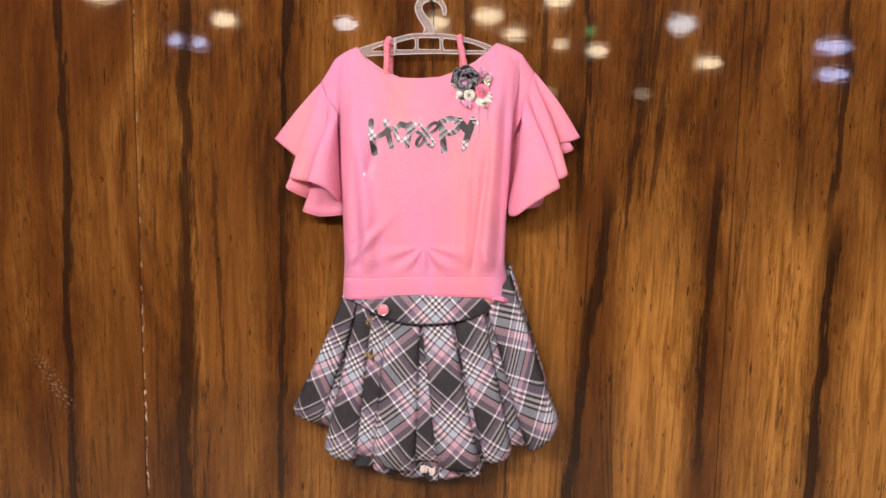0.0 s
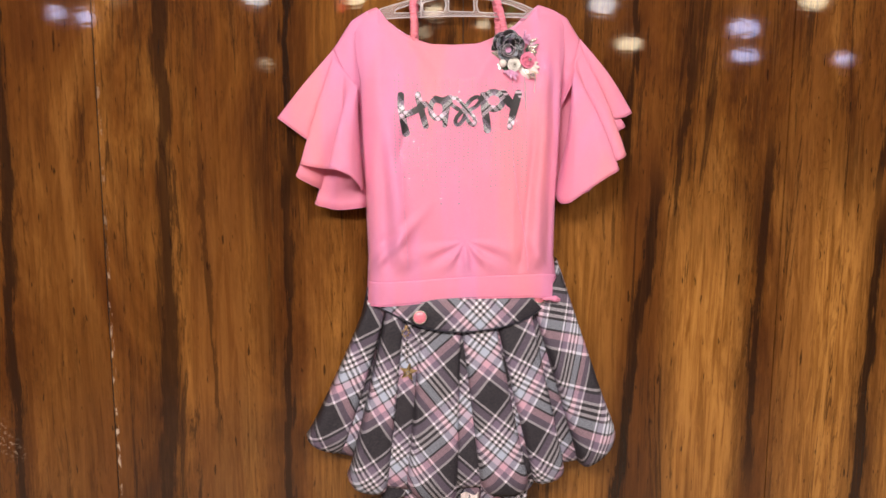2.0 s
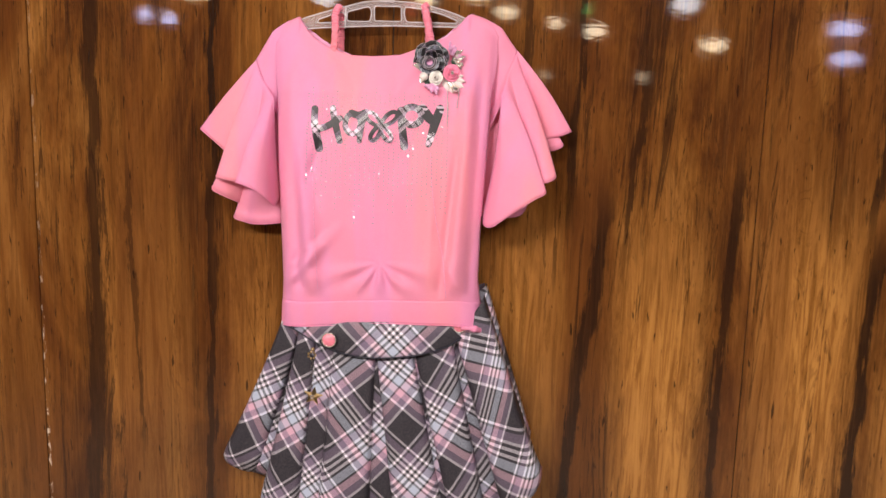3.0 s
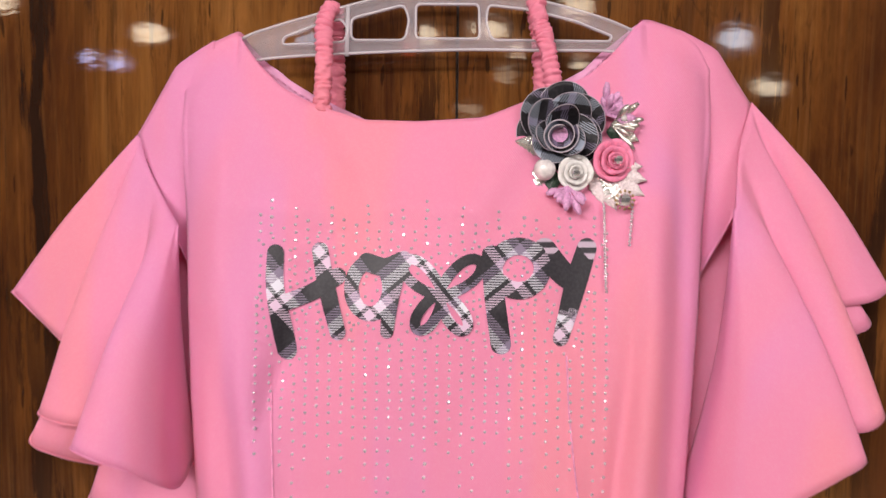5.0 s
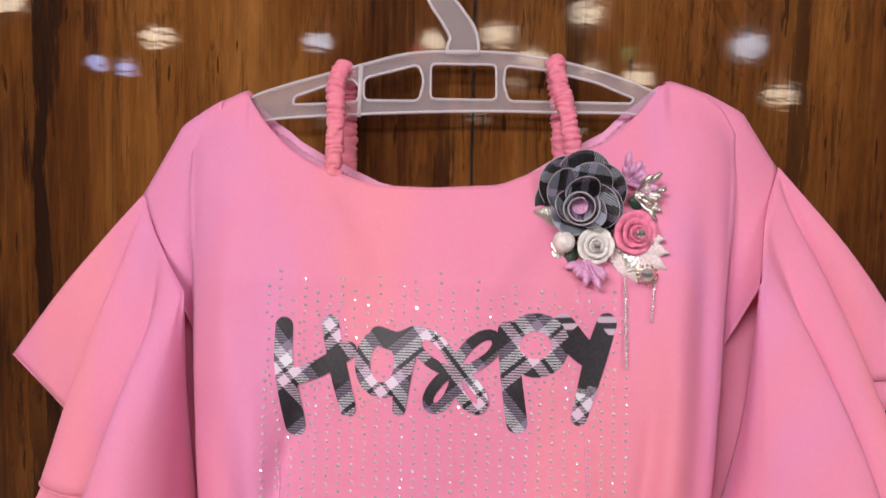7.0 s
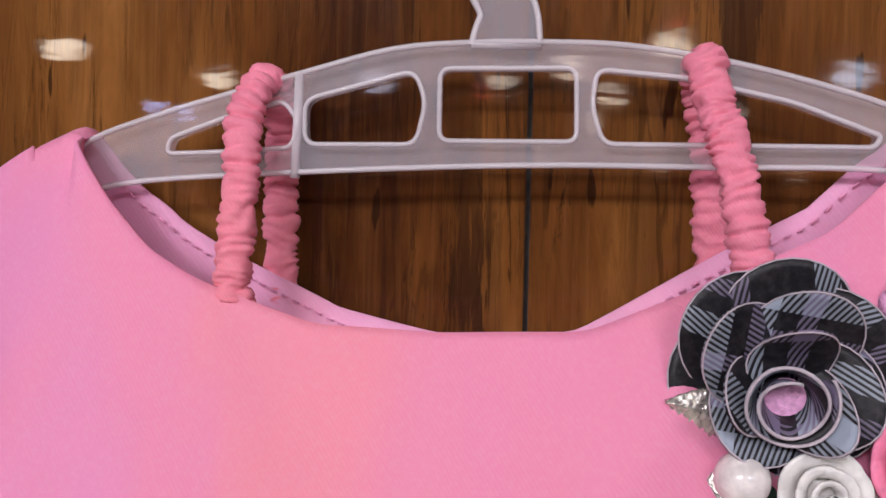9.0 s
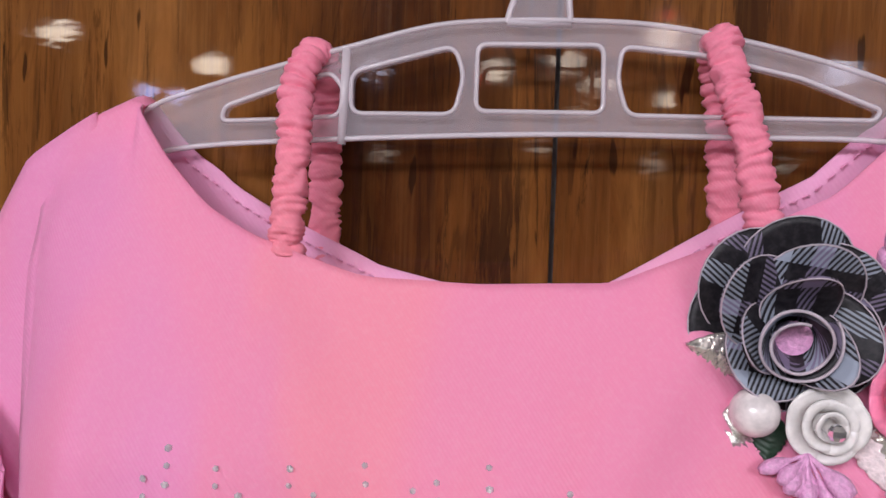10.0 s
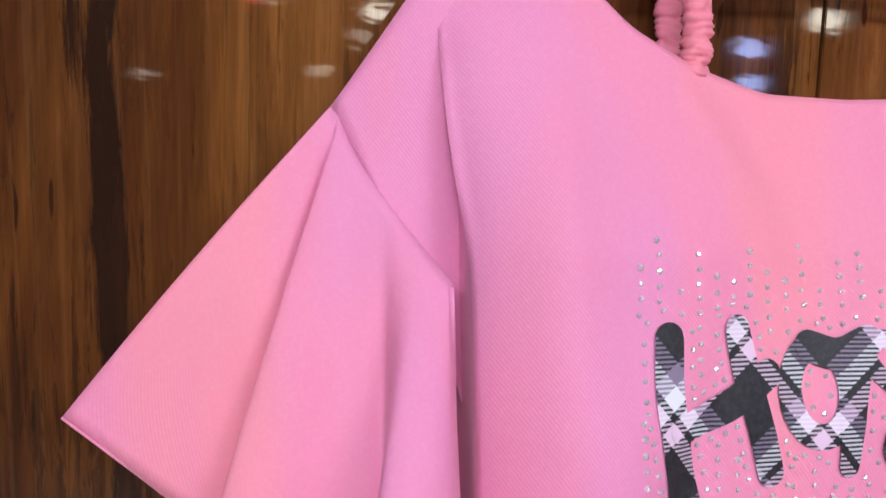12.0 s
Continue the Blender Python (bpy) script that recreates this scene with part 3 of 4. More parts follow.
CREASES = [
    (-0.140, -0.10, 0.012, 1.26, 1.50, 0.0035), (-0.156, -0.06, 0.008, 1.26, 1.46, -0.0030), (0.043, 0.10, 0.006, 1.27, 1.49, -0.0026),
    (0.055, 0.05, 0.010, 1.27, 1.55, 0.0030), (0.075, 0.03, 0.008, 1.28, 1.58, -0.0040), (-0.165, 0.02, 0.010, 1.38, 1.60, 0.0020),
    (-0.118, 0.60, 0.012, 1.56, 1.61, 0.0020), (0.000, -0.02, 0.020, 1.30, 1.58, 0.0016), (-0.085, 0.02, 0.016, 1.52, 1.60, -0.0014),
    (-0.020, -0.04, 0.012, 1.53, 1.60, 0.0014), (-0.080, 0.9, 0.010, 1.27, 1.35, 0.0046), (-0.098, 0.9, 0.008, 1.27, 1.345, -0.0030), (-0.004, -0.7, 0.010, 1.28, 1.335, 0.0026),
    (0.011, -0.60, 0.008, 1.565, 1.60, -0.0007), (0.000, -0.60, 0.009, 1.570, 1.60, 0.0007), (0.030, -0.95, 0.011, 1.555, 1.60, -0.0005),
    (0.020, 0.02, 0.007, 1.30, 1.44, 0.0012), (-0.150, 0.3, 0.006, 1.44, 1.50, -0.0016),
]


def depth(x, z):
    xl, xr = interp(z, LEFT), interp(z, RIGHT)
    e = min(1.0, abs(2 * (x - xl) / (xr - xl) - 1))
    d = interp(z, [(1.24, 0.070), (1.285, 0.0705), (1.31, 0.0725), (1.40, 0.070), (1.50, 0.064), (1.55, 0.056), (1.60, 0.038), (1.62, 0.031), (1.65, 0.024)])
    return d * (1 - 0.30 * e ** 12) + folds(x, z) * (1 - e ** 8) * ease(z, 1.284, 1.315)


def front(u, v):
    x_top = -0.190 + 0.288 * u
    zt = sum(interp(x_top + k, NECK) for k in (-0.003, -0.0015, 0, 0.0015, 0.003)) / 5
    s = -0.1775 + 0.268 * u
    z = zt + (interp(s, HEM) - 0.001 - zt) * v
    x = interp(z, LEFT) + (interp(z, RIGHT) - interp(z, LEFT)) * u
    x = x + (x_top - x) * (1 - ease(v, 0, 0.25))
    y = -depth(x, z)
    if x_top < -0.158 or x_top > 0.060:
        y = -0.0205 + (y + 0.0205) * ease(v, -0.01, 0.07)
    return Vector((x, y, z))


def back(u, v):
    x_top = -0.189 + 0.286 * u
    zt = interp(x_top, NECK)
    inside = ease(x_top, -0.158, -0.135) * (1 - ease(x_top, 0.040, 0.060))
    zt += 0.0065 * inside - 0.012 * math.exp(-((x_top + 0.045) / 0.05) ** 2)
    z = zt + (1.250 - zt) * v
    x = interp(z, LEFT) + 0.003 + (interp(z, RIGHT) - interp(z, LEFT) - 0.006) * u
    x = x + (x_top - x) * (1 - ease(v, 0, 0.25))
    return Vector((x, -0.0105 - 0.002 * inside + 0.0015 * noise.noise((x * 20, 1, z * 12)), z))


blouse = thing("blouse", (-0.046, -0.02, 1.64), "pink crepe girl's blouse with ruffled cold-shoulder sleeves hanging on a hanger", "blouse")
part("front_panel", sheet(front, 150, 130), PINK, blouse, "pink crepe front with soft folds", thick=0.0009)
part("back_panel", sheet(back, 90, 60), LINING, blouse, "pale lilac-pink inside of the back", thick=0.0009)


def side_panel(table, flip):
    def f(u, v):
        z = 1.600 + (1.252 - 1.600) * v
        x = interp(z, table) + (0.0012 if flip else -0.0012) * -math.sin(u * math.pi) * 1.5
        return Vector((x, -depth(interp(z, table), z) * (1 - u) - 0.0105 * u, z))
    return sheet(f, 8, 50)


part("side_panel", side_panel(LEFT, False), PINK, blouse)
part("side_panel", side_panel(RIGHT, True), PINK, blouse)


def shoulder_seam(u0, u1):
    def f(u, v):
        w = u0 + (u1 - u0) * u
        p = front(w, 0.0).lerp(back(w, 0.0), v)
        p.z += 0.0016 * math.sin(v * math.pi)
        return p
    return sheet(f, 30, 6)


part("shoulder_seam", shoulder_seam(0.0, 0.110), PINK, blouse)
part("shoulder_seam", shoulder_seam(0.870, 1.0), PINK, blouse)
# stitched neck edge and the facing behind it
back_pts = [back(i / 90, 0.012) + Vector((0, -0.0012, 0)) for i in range(10, 78)]
bm = bmesh.new()
for a, b in zip(back_pts[::1], back_pts[1:]):
    tube([a.lerp(b, 0.15), a.lerp(b, 0.70)], 0.00028, 5, bm=bm)
part("stitching", bm, THREAD, blouse, "deep pink stitches along the back neck")


def band(u, v):
    x = -0.1785 + 0.2735 * u
    lo = interp(x, [(-0.178, 1.2455), (-0.137, 1.248), (-0.046, 1.2555), (0.045, 1.2555), (0.075, 1.2535), (0.095, 1.2475)])
    hi = interp(x, HEM)
    z = hi + (lo - hi) * v
    x = max(min(x, interp(z, RIGHT)), interp(z, LEFT))
    y = -depth(x, z) - 0.0007 - 0.0008 * math.sin(v * math.pi) - 0.0009 * noise.noise((x * 30, 4, z * 20))
    return Vector((x, y, z))


part("hem_band", sheet(band, 110, 10), PINK, blouse, "flat pink waist band", thick=0.0014)
part("hem_edge", tube([band(i / 110, 1) for i in range(1, 110)], 0.0008, 6), PINK, blouse)
# crumpled end of the band
knot = spline([(0.062, -0.073, 1.2530), (0.071, -0.0760, 1.2545), (0.080, -0.074, 1.2530), (0.0865, -0.067, 1.2500), (0.083, -0.069, 1.2480)], 24)
part("band_end", tube(knot, lambda t: 0.0040 * math.sin(0.35 + t * 2.4) * (1 + 0.2 * math.sin(t * 17)), 10, 0.75), PINK, blouse, "crumpled end of the waist band")


def seam_line(pts, r=0.0005, lift=0.0002):
    """A sewn line that follows the front."""
    return tube([on_front(p.x, p.y, lift) for p in spline([(x, z, 0) for x, z in pts], 60)], r, 5)


def on_front(x, z, lift):
    return Vector((x, -depth(x, z) - lift, z))


part("seam", seam_line([(0.0165, 1.478), (0.019, 1.44), (0.026, 1.39), (0.036, 1.34), (0.041, 1.292)]), THREAD, blouse, "fine sewn dart line")
part("seam", seam_line([(-0.133, 1.46), (-0.130, 1.40), (-0.126, 1.34), (-0.124, 1.300)]), THREAD, blouse, "fine sewn dart line")


def cap_sleeve(a, b, c, d, bulge, corner):
    """The dropped shoulder between body fold and sleeve seam."""
    a, b, c, d, corner = map(Vector, (a, b, c, d, corner))

    def f(u, v):
        p = a.lerp(b, u).lerp(d.lerp(c, u), v)
        p.y -= bulge * math.sin(u * math.pi) * math.sin(0.3 + v * 2.4)
        turn = corner - a.lerp(b, 0.42)
        p += turn * ((u / 0.42) ** 0.9 if u < 0.42 else ((1 - u) / 0.58) ** 1.1) * (1 - v) ** 1.5
        return p
    return sheet(f, 16, 24)


part("shoulder", cap_sleeve((-0.173, -0.0205, 1.6405), (-0.2195, -0.0125, 1.5895), (-0.1925, -0.034, 1.533), (-0.168, -0.013, 1.465), 0.003, (-0.1945, -0.0185, 1.6270)), PINK, blouse, thick=0.0009)
part("shoulder", cap_sleeve((0.080, -0.0205, 1.6485), (0.1235, -0.0135, 1.6095), (0.1065, -0.040, 1.548), (0.073, -0.013, 1.465), 0.003, (0.1015, -0.0185, 1.6380)), PINK, blouse, thick=0.0009)


def ruffle(seam, hem, n, m, bow):
    """A flounce ruled from a sleeve seam to a waving hem; hem rows: x, y, z, share of the seam."""
    seam_pts = spline(seam, 40)
    hem_pts = spline([h[:3] for h in hem], n)
    shares = spline([(h[3], 0, 0) for h in hem], n)

    def f(u, v):
        i = round(u * n)
        at = min(39.999, max(0.0, shares[i].x * 40))
        s = seam_pts[int(at)].lerp(seam_pts[int(at) + 1], at - int(at))
        h = hem_pts[i]
        p = s.lerp(h, v)
        p.y -= bow * math.sin(v * math.pi) + 0.0012 * noise.noise((p.x * 30, 2, p.z * 30))
        drop = math.sin(v * math.pi) * 0.004
        p.x += drop if h.x > 0 else -drop * 0.4
        return p
    return sheet(f, n, m, lambda u, v, p: (u * 0.5, p.z)), hem_pts


def sleeve(seam, hem, under_seam, under, label):
    bm, hem_pts = ruffle(seam, hem, 120, 26, 0.004)
    t = part("sleeve", bm, PINK, blouse, label, thick=0.0009)
    part("rolled_hem", tube(hem_pts, 0.00045, 6), PINK, t)
    bm, hem_pts = ruffle(under_seam, under, 60, 16, 0.001)
    part("under_flounce", bm, PINK, t, "inner back half of the flounce", thick=0.0009)
    part("rolled_hem", tube(hem_pts, 0.00045, 6), PINK, t)


sleeve([(-0.2195, -0.0125, 1.590), (-0.209, -0.024, 1.568), (-0.188, -0.040, 1.540)],
       [(-0.2955, -0.0130, 1.4990, 0.0), (-0.276, -0.020, 1.4845, 0.0), (-0.255, -0.0270, 1.4690, 0.02), (-0.241, -0.020, 1.458, 0.05),
        (-0.238, -0.018, 1.4500, 0.07), (-0.252, -0.034, 1.4430, 0.09), (-0.2645, -0.0455, 1.4385, 0.12), (-0.250, -0.052, 1.4345, 0.22), (-0.229, -0.050, 1.4315, 0.38),
        (-0.214, -0.052, 1.4310, 0.50), (-0.207, -0.052, 1.4320, 0.60), (-0.213, -0.066, 1.4330, 0.70), (-0.2265, -0.086, 1.4345, 0.84), (-0.214, -0.094, 1.4310, 0.90), (-0.199, -0.090, 1.4240, 0.96),
        (-0.1875, -0.076, 1.4110, 0.97), (-0.184, -0.056, 1.4030, 1.0), (-0.181, -0.036, 1.415, 1.0)],
       [(-0.212, -0.012, 1.555), (-0.168, -0.013, 1.555)],
       [(-0.258, -0.030, 1.440, 0.0), (-0.2700, -0.0450, 1.4230, 0.0), (-0.256, -0.042, 1.4125, 0.2), (-0.2405, -0.031, 1.4040, 0.35), (-0.236, -0.020, 1.398, 0.45), (-0.2465, -0.029, 1.3840, 0.55),
        (-0.232, -0.034, 1.3785, 0.7), (-0.2150, -0.031, 1.3750, 0.85), (-0.184, -0.034, 1.3780, 1.0), (-0.168, -0.018, 1.3820, 1.0)],
       "pink fluttering sleeve falling in deep folds")
sleeve([(0.1235, -0.0135, 1.610), (0.112, -0.030, 1.583), (0.104, -0.050, 1.552)],
       [(0.1960, -0.0320, 1.5085, 0.0), (0.184, -0.036, 1.5030, 0.0), (0.168, -0.032, 1.4985, 0.02), (0.156, -0.024, 1.490, 0.04),
        (0.152, -0.028, 1.478, 0.07), (0.164, -0.052, 1.462, 0.12), (0.1745, -0.070, 1.4520, 0.18), (0.166, -0.076, 1.4450, 0.28), (0.155, -0.070, 1.4420, 0.42),
        (0.146, -0.058, 1.441, 0.55), (0.150, -0.068, 1.438, 0.68), (0.1620, -0.080, 1.4310, 0.80), (0.146, -0.084, 1.4215, 0.88), (0.124, -0.080, 1.4060, 0.94),
        (0.106, -0.074, 1.3920, 0.98), (0.096, -0.068, 1.3850, 1.0), (0.087, -0.056, 1.386, 1.0), (0.086, -0.036, 1.400, 1.0)],
       [(0.115, -0.012, 1.585), (0.074, -0.013, 1.555)],
       [(0.172, -0.022, 1.504, 0.0), (0.1860, -0.032, 1.4910, 0.0), (0.176, -0.034, 1.4840, 0.1), (0.158, -0.026, 1.478, 0.2), (0.146, -0.028, 1.44, 0.5),
        (0.140, -0.036, 1.405, 0.7), (0.120, -0.036, 1.395, 0.9), (0.074, -0.018, 1.395, 1.0)],
       "pink fluttering sleeve falling in deep folds")


def strap(points, label):
    """A ruched elastic shoulder strap looped over the bar."""
    n, sides = 320, 20
    pts = spline(points, n)
    bm = bmesh.new()
    layer = bm.loops.layers.uv.new("UVMap")
    rings, total = [], 0.0
    seed = points[0][0] * 91
    for i, p in enumerate(pts):
        d = (pts[min(i + 1, n)] - pts[max(i - 1, 0)]).normalized()
        side = Vector((1, 0, 0)) - d * d.x
        side.normalize()
        up = d.cross(side)
        total += (p - pts[i - 1]).length if i else 0
        lean = 2.6 * noise.noise((total * 130, seed, 2.0))
        ring = []
        for k in range(sides):
            a = 2 * math.pi * k / sides
            c, e = math.cos(a), math.sin(a)
            along = total * 1000 + 1.5 * lean * c + 0.5 * noise.noise((total * 260, c * 1.5, e * 1.5 + seed))
            deep = 0.9 + 0.8 * noise.noise((total * 170, c * 0.9, seed + 3))
            fold = abs(math.sin(along * 0.86 + 3.4 * noise.noise((total * 120, c * 0.6, seed)))) ** 0.45
            small = abs(math.sin(along * 2.1 + 2.0 * c + 2.0 * noise.noise((total * 300, c, 4.0)))) ** 0.7
            puff = 0.84 + deep * 0.62 * (fold - 0.68) + 0.16 * (small - 0.6) + 0.34 * noise.noise((total * 210, c, e + seed))
            ring.append(bm.verts.new(p + side * c * 0.0049 * (0.40 + 0.60 * puff) + up * e * 0.0036 * puff))
        rings.append(ring)
    for a, b in zip(rings, rings[1:]):
        for k in range(sides):
            f = bm.faces.new((a[k], a[(k + 1) % sides], b[(k + 1) % sides], b[k]))
            for loop in f.loops:
                loop[layer].uv = (loop.vert.co.x, loop.vert.co.z)
    part("strap", bm, STRAP, blouse, label)


strap([(-0.1120, -0.0315, 1.600), (-0.1120, -0.0330, 1.610), (-0.1115, -0.029, 1.634), (-0.1125, -0.025, 1.648), (-0.1095, -0.0185, 1.6588), (-0.108, -0.011, 1.6545),
       (-0.1080, -0.0085, 1.640), (-0.1080, -0.0090, 1.622), (-0.1075, -0.0085, 1.592)], "ruched pink elastic strap over the hanger bar")
strap([(0.0125, -0.0300, 1.606), (0.0115, -0.0320, 1.616), (0.0070, -0.029, 1.640), (0.0040, -0.025, 1.651), (0.0025, -0.0185, 1.6635), (0.0035, -0.010, 1.658),
       (0.0065, -0.0085, 1.640), (0.0090, -0.009, 1.600)], "ruched pink elastic strap over the hanger bar")


# ---- the printed word and the crystals on the blouse ----
def stroke(bm, layer, pts, widths, lift, plain=False, n=26):
    """A flat round-ended brush stroke that lies on the cloth."""
    line = spline([(x, z, w) for (x, z), w in zip(pts, widths)], n)
    left_side, right_side = [], []
    full = []
    d0 = Vector((line[0].x - line[1].x, line[0].y - line[1].y)).normalized()
    d1 = Vector((line[-1].x - line[-2].x, line[-1].y - line[-2].y)).normalized()
    for k in range(5, 0, -1):
        t = math.sin(k / 5 * math.pi / 2)
        full.append((line[0].x + d0.x * line[0].z * t, line[0].y + d0.y * line[0].z * t, line[0].z * math.cos(k / 5 * math.pi / 2)))
    full += [tuple(p) for p in line]
    for k in range(1, 6):
        t = math.sin(k / 5 * math.pi / 2)
        full.append((line[-1].x + d1.x * line[-1].z * t, line[-1].y + d1.y * line[-1].z * t, line[-1].z * math.cos(k / 5 * math.pi / 2)))
    rows = []
    for i, (x, z, w) in enumerate(full):
        a, b = full[max(i - 1, 0)], full[min(i + 1, len(full) - 1)]
        d = Vector((b[0] - a[0], b[1] - a[1])).normalized()
        w = max(w, 0.0001)
        rows.append([bm.verts.new(on_front(x - d.y * w * k, z + d.x * w * k, lift)) for k in (-1, -0.5, 0, 0.5, 1)])
    for a, b in zip(rows, rows[1:]):
        for k in range(4):
            f = bm.faces.new((a[k], a[k + 1], b[k + 1], b[k]))
            if f.normal.y > 0:
                f.normal_flip()
            for loop in f.loops:
                p = loop.vert.co
                loop[layer].uv = (0.0048 + (p.x - 0.021) * 0.22, 0.0079 + (p.z - 1.509) * 0.22) if plain and p.z > 1.500 else (p.x, p.z)


def arc(cx, cz, rx, rz, a0, a1, n=12):
    return [(cx + rx * math.cos(radians(a0 + (a1 - a0) * i / n)), cz + rz * math.sin(radians(a0 + (a1 - a0) * i / n))) for i in range(n + 1)]


def wing(cx, cz, length, half, angle, n=14):
    """The outline of one butterfly wing, from the body out and back."""
    c, s = math.cos(radians(angle)), math.sin(radians(angle))
    out = []
    for i in range(n + 1):
        a = math.pi - 2 * math.pi * i / n
        p, q = length / 2 * (1 + math.cos(a)), half * math.sin(a) * (0.55 + 0.45 * (1 + math.cos(a)) / 2)
        out.append((cx + p * c - q * s, cz + p * s + q * c))
    return out


def even(pts, w):
    return pts, [w] * len(pts)


# the word runs from a tall first letter to a nearly black last one
LETTERS = [
    ("letter_h", [([(-0.1316, 1.5277), (-0.1312, 1.509), (-0.1252, 1.4784)], [0.0044, 0.0046, 0.0051]), ([(-0.1091, 1.5292), (-0.1059, 1.5137), (-0.0992, 1.4881)], [0.0041, 0.0044, 0.0041]),
                  even([(-0.1272, 1.5023), (-0.113, 1.508), (-0.0998, 1.5163)], 0.0043)]),
    ("letter_a", [even(arc(-0.0828, 1.5106, 0.0098, 0.0128, 0, 360, 20), 0.0038), ([(-0.0682, 1.5233), (-0.072, 1.5083), (-0.0741, 1.489)], [0.0046, 0.0044, 0.0033]),
                  even([(-0.0851, 1.5235), (-0.0756, 1.5212), (-0.0662, 1.5249)], 0.0046)]),
    ("butterfly", [even(wing(-0.0471, 1.5086, 0.0240, 0.0066, 140), 0.0027), even(wing(-0.0471, 1.5086, 0.0255, 0.0066, 40), 0.0027),
                   even(wing(-0.0471, 1.5086, 0.0215, 0.0054, 238), 0.0027), even(wing(-0.0471, 1.5086, 0.0220, 0.0054, 305), 0.0027)]),
    ("letter_p", [([(-0.0217, 1.5282), (-0.02, 1.5074), (-0.0166, 1.4836)], [0.0051, 0.0051, 0.0051]), even(arc(-0.0082, 1.5219, 0.0120, 0.0110, 165, -140, 16), 0.0044)]),
    ("letter_y", [([(0.0049, 1.5312), (0.0128, 1.521), (0.0206, 1.5145)], [0.0059, 0.0061, 0.0056]), ([(0.0269, 1.5319), (0.0211, 1.514), (0.0135, 1.4872)], [0.0051, 0.0056, 0.0041])]),
]
covered = []
for name, strokes in LETTERS:
    bm = bmesh.new()
    layer = bm.loops.layers.uv.new("UVMap")
    for i, (pts, widths) in enumerate(strokes):
        stroke(bm, layer, pts, widths, 0.0006 + 0.00022 * i, name == "letter_y")
        covered += [(p.x, p.y, max(widths)) for p in spline([(x, z, 0) for x, z in pts], 14)]
    part(name, bm, PRINT, blouse, "dark plaid transfer letter of the word" if name != "butterfly" else "dark plaid transfer in the shape of a butterfly")


def crystal_places():
    """Tiny hot-fix stones: a line round the word first, then upright rows that clear it."""
    rng = random.Random(5)
    placed = []

    def free(x, z, gap):
        return all((x - a) ** 2 + (z - b) ** 2 > (w + gap) ** 2 for a, b, w in covered)

    for a, b, w in covered:
        for s in range(8):
            ang = s * math.pi / 4 + 0.2
            x, z = a + math.cos(ang) * (w + 0.0026), b + math.sin(ang) * (w + 0.0026)
            if free(x, z, 0.0020) and all((x - p) ** 2 + (z - q) ** 2 > 0.0031 ** 2 for p, q, r in placed):
                placed.append((x, z, 0.00085))
    for i in range(30):
        x0 = -0.1400 + 0.0061 * i
        high = 1.546 + 0.008 * math.sin(i * 2.3) + rng.uniform(-0.004, 0.004)
        low = 1.415 + 0.022 * math.sin(i * 1.7) + rng.uniform(-0.012, 0.012)
        z = high
        while z > low:
            x = x0 + rng.uniform(-0.0004, 0.0004)
            if free(x, z, 0.0042) and not (x > 0.000 and z > 1.548):
                placed.append((x, z, 0.00085 if rng.random() < 0.85 else 0.00105))
            z -= 0.0042 + rng.uniform(-0.0003, 0.0003) + 0.003 * ease(-z, -1.46, -1.42)
    return placed


def crystal_mesh():
    verts, faces = [], []
    for rad, up in ((1.0, 0.0), (0.95, 0.35), (0.52, 0.75)):
        verts += [(math.cos(s * math.pi / 3) * rad, -up, math.sin(s * math.pi / 3) * rad) for s in range(6)]
    for ring in range(2):
        faces += [(ring * 6 + s, ring * 6 + (s + 1) % 6, ring * 6 + 6 + (s + 1) % 6, ring * 6 + 6 + s) for s in range(6)]
    faces.append(tuple(12 + s for s in range(6)))
    me = bpy.data.meshes.new("crystal")
    me.from_pydata(verts, [], faces)
    me.materials.append(STONE)
    return me


stones = crystal_places()
gem_mesh = crystal_mesh()
rng = random.Random(9)
rest = bmesh.new()
near_word = sorted(range(len(stones)), key=lambda i: abs(stones[i][1] - 1.515))[:300]
chosen = set(near_word)
for i, (x, z, r) in enumerate(stones):
    pose_ = Matrix.LocRotScale(on_front(x, z, 0.0002), Euler((rng.uniform(-0.35, 0.35), rng.uniform(0, 1.0), rng.uniform(-0.35, 0.35))), (r, r, r))
    if i in chosen:
        ob = new("crystal", gem_mesh)
        ob.parent = blouse
        ob.matrix_basis = Matrix.Translation(-blouse.location) @ pose_
    else:
        base = len(rest.verts)
        vs = [rest.verts.new(pose_ @ v.co) for v in gem_mesh.vertices]
        for p in gem_mesh.polygons:
            rest.faces.new([vs[k] for k in p.vertices])
part("crystal_trim", rest, STONE, blouse, "tiny clear crystals set in upright rows", smooth=False, kind="stuff")


# ---- the corsage pinned to the blouse ----
BX, BZ = 0.0135, 1.5935
BY = -depth(BX, BZ) - 0.004


def pin(x, z, out=0.004):
    """The height above the cloth at which a corsage piece sits."""
    return -depth(x, z) - out


corsage = thing("flower_corsage", (BX, BY, BZ), "plaid rose corsage with small roses, pearl and silver leaves", "corsage")


def face_out(at, yaw, pitch, spin):
    """Turns a flower's own axes (its z looks out) to the eye's side."""
    return Matrix.Translation(at) @ Euler((radians(90 + pitch), 0, radians(yaw))).to_matrix().to_4x4() @ Matrix.Rotation(radians(spin), 4, "Z")


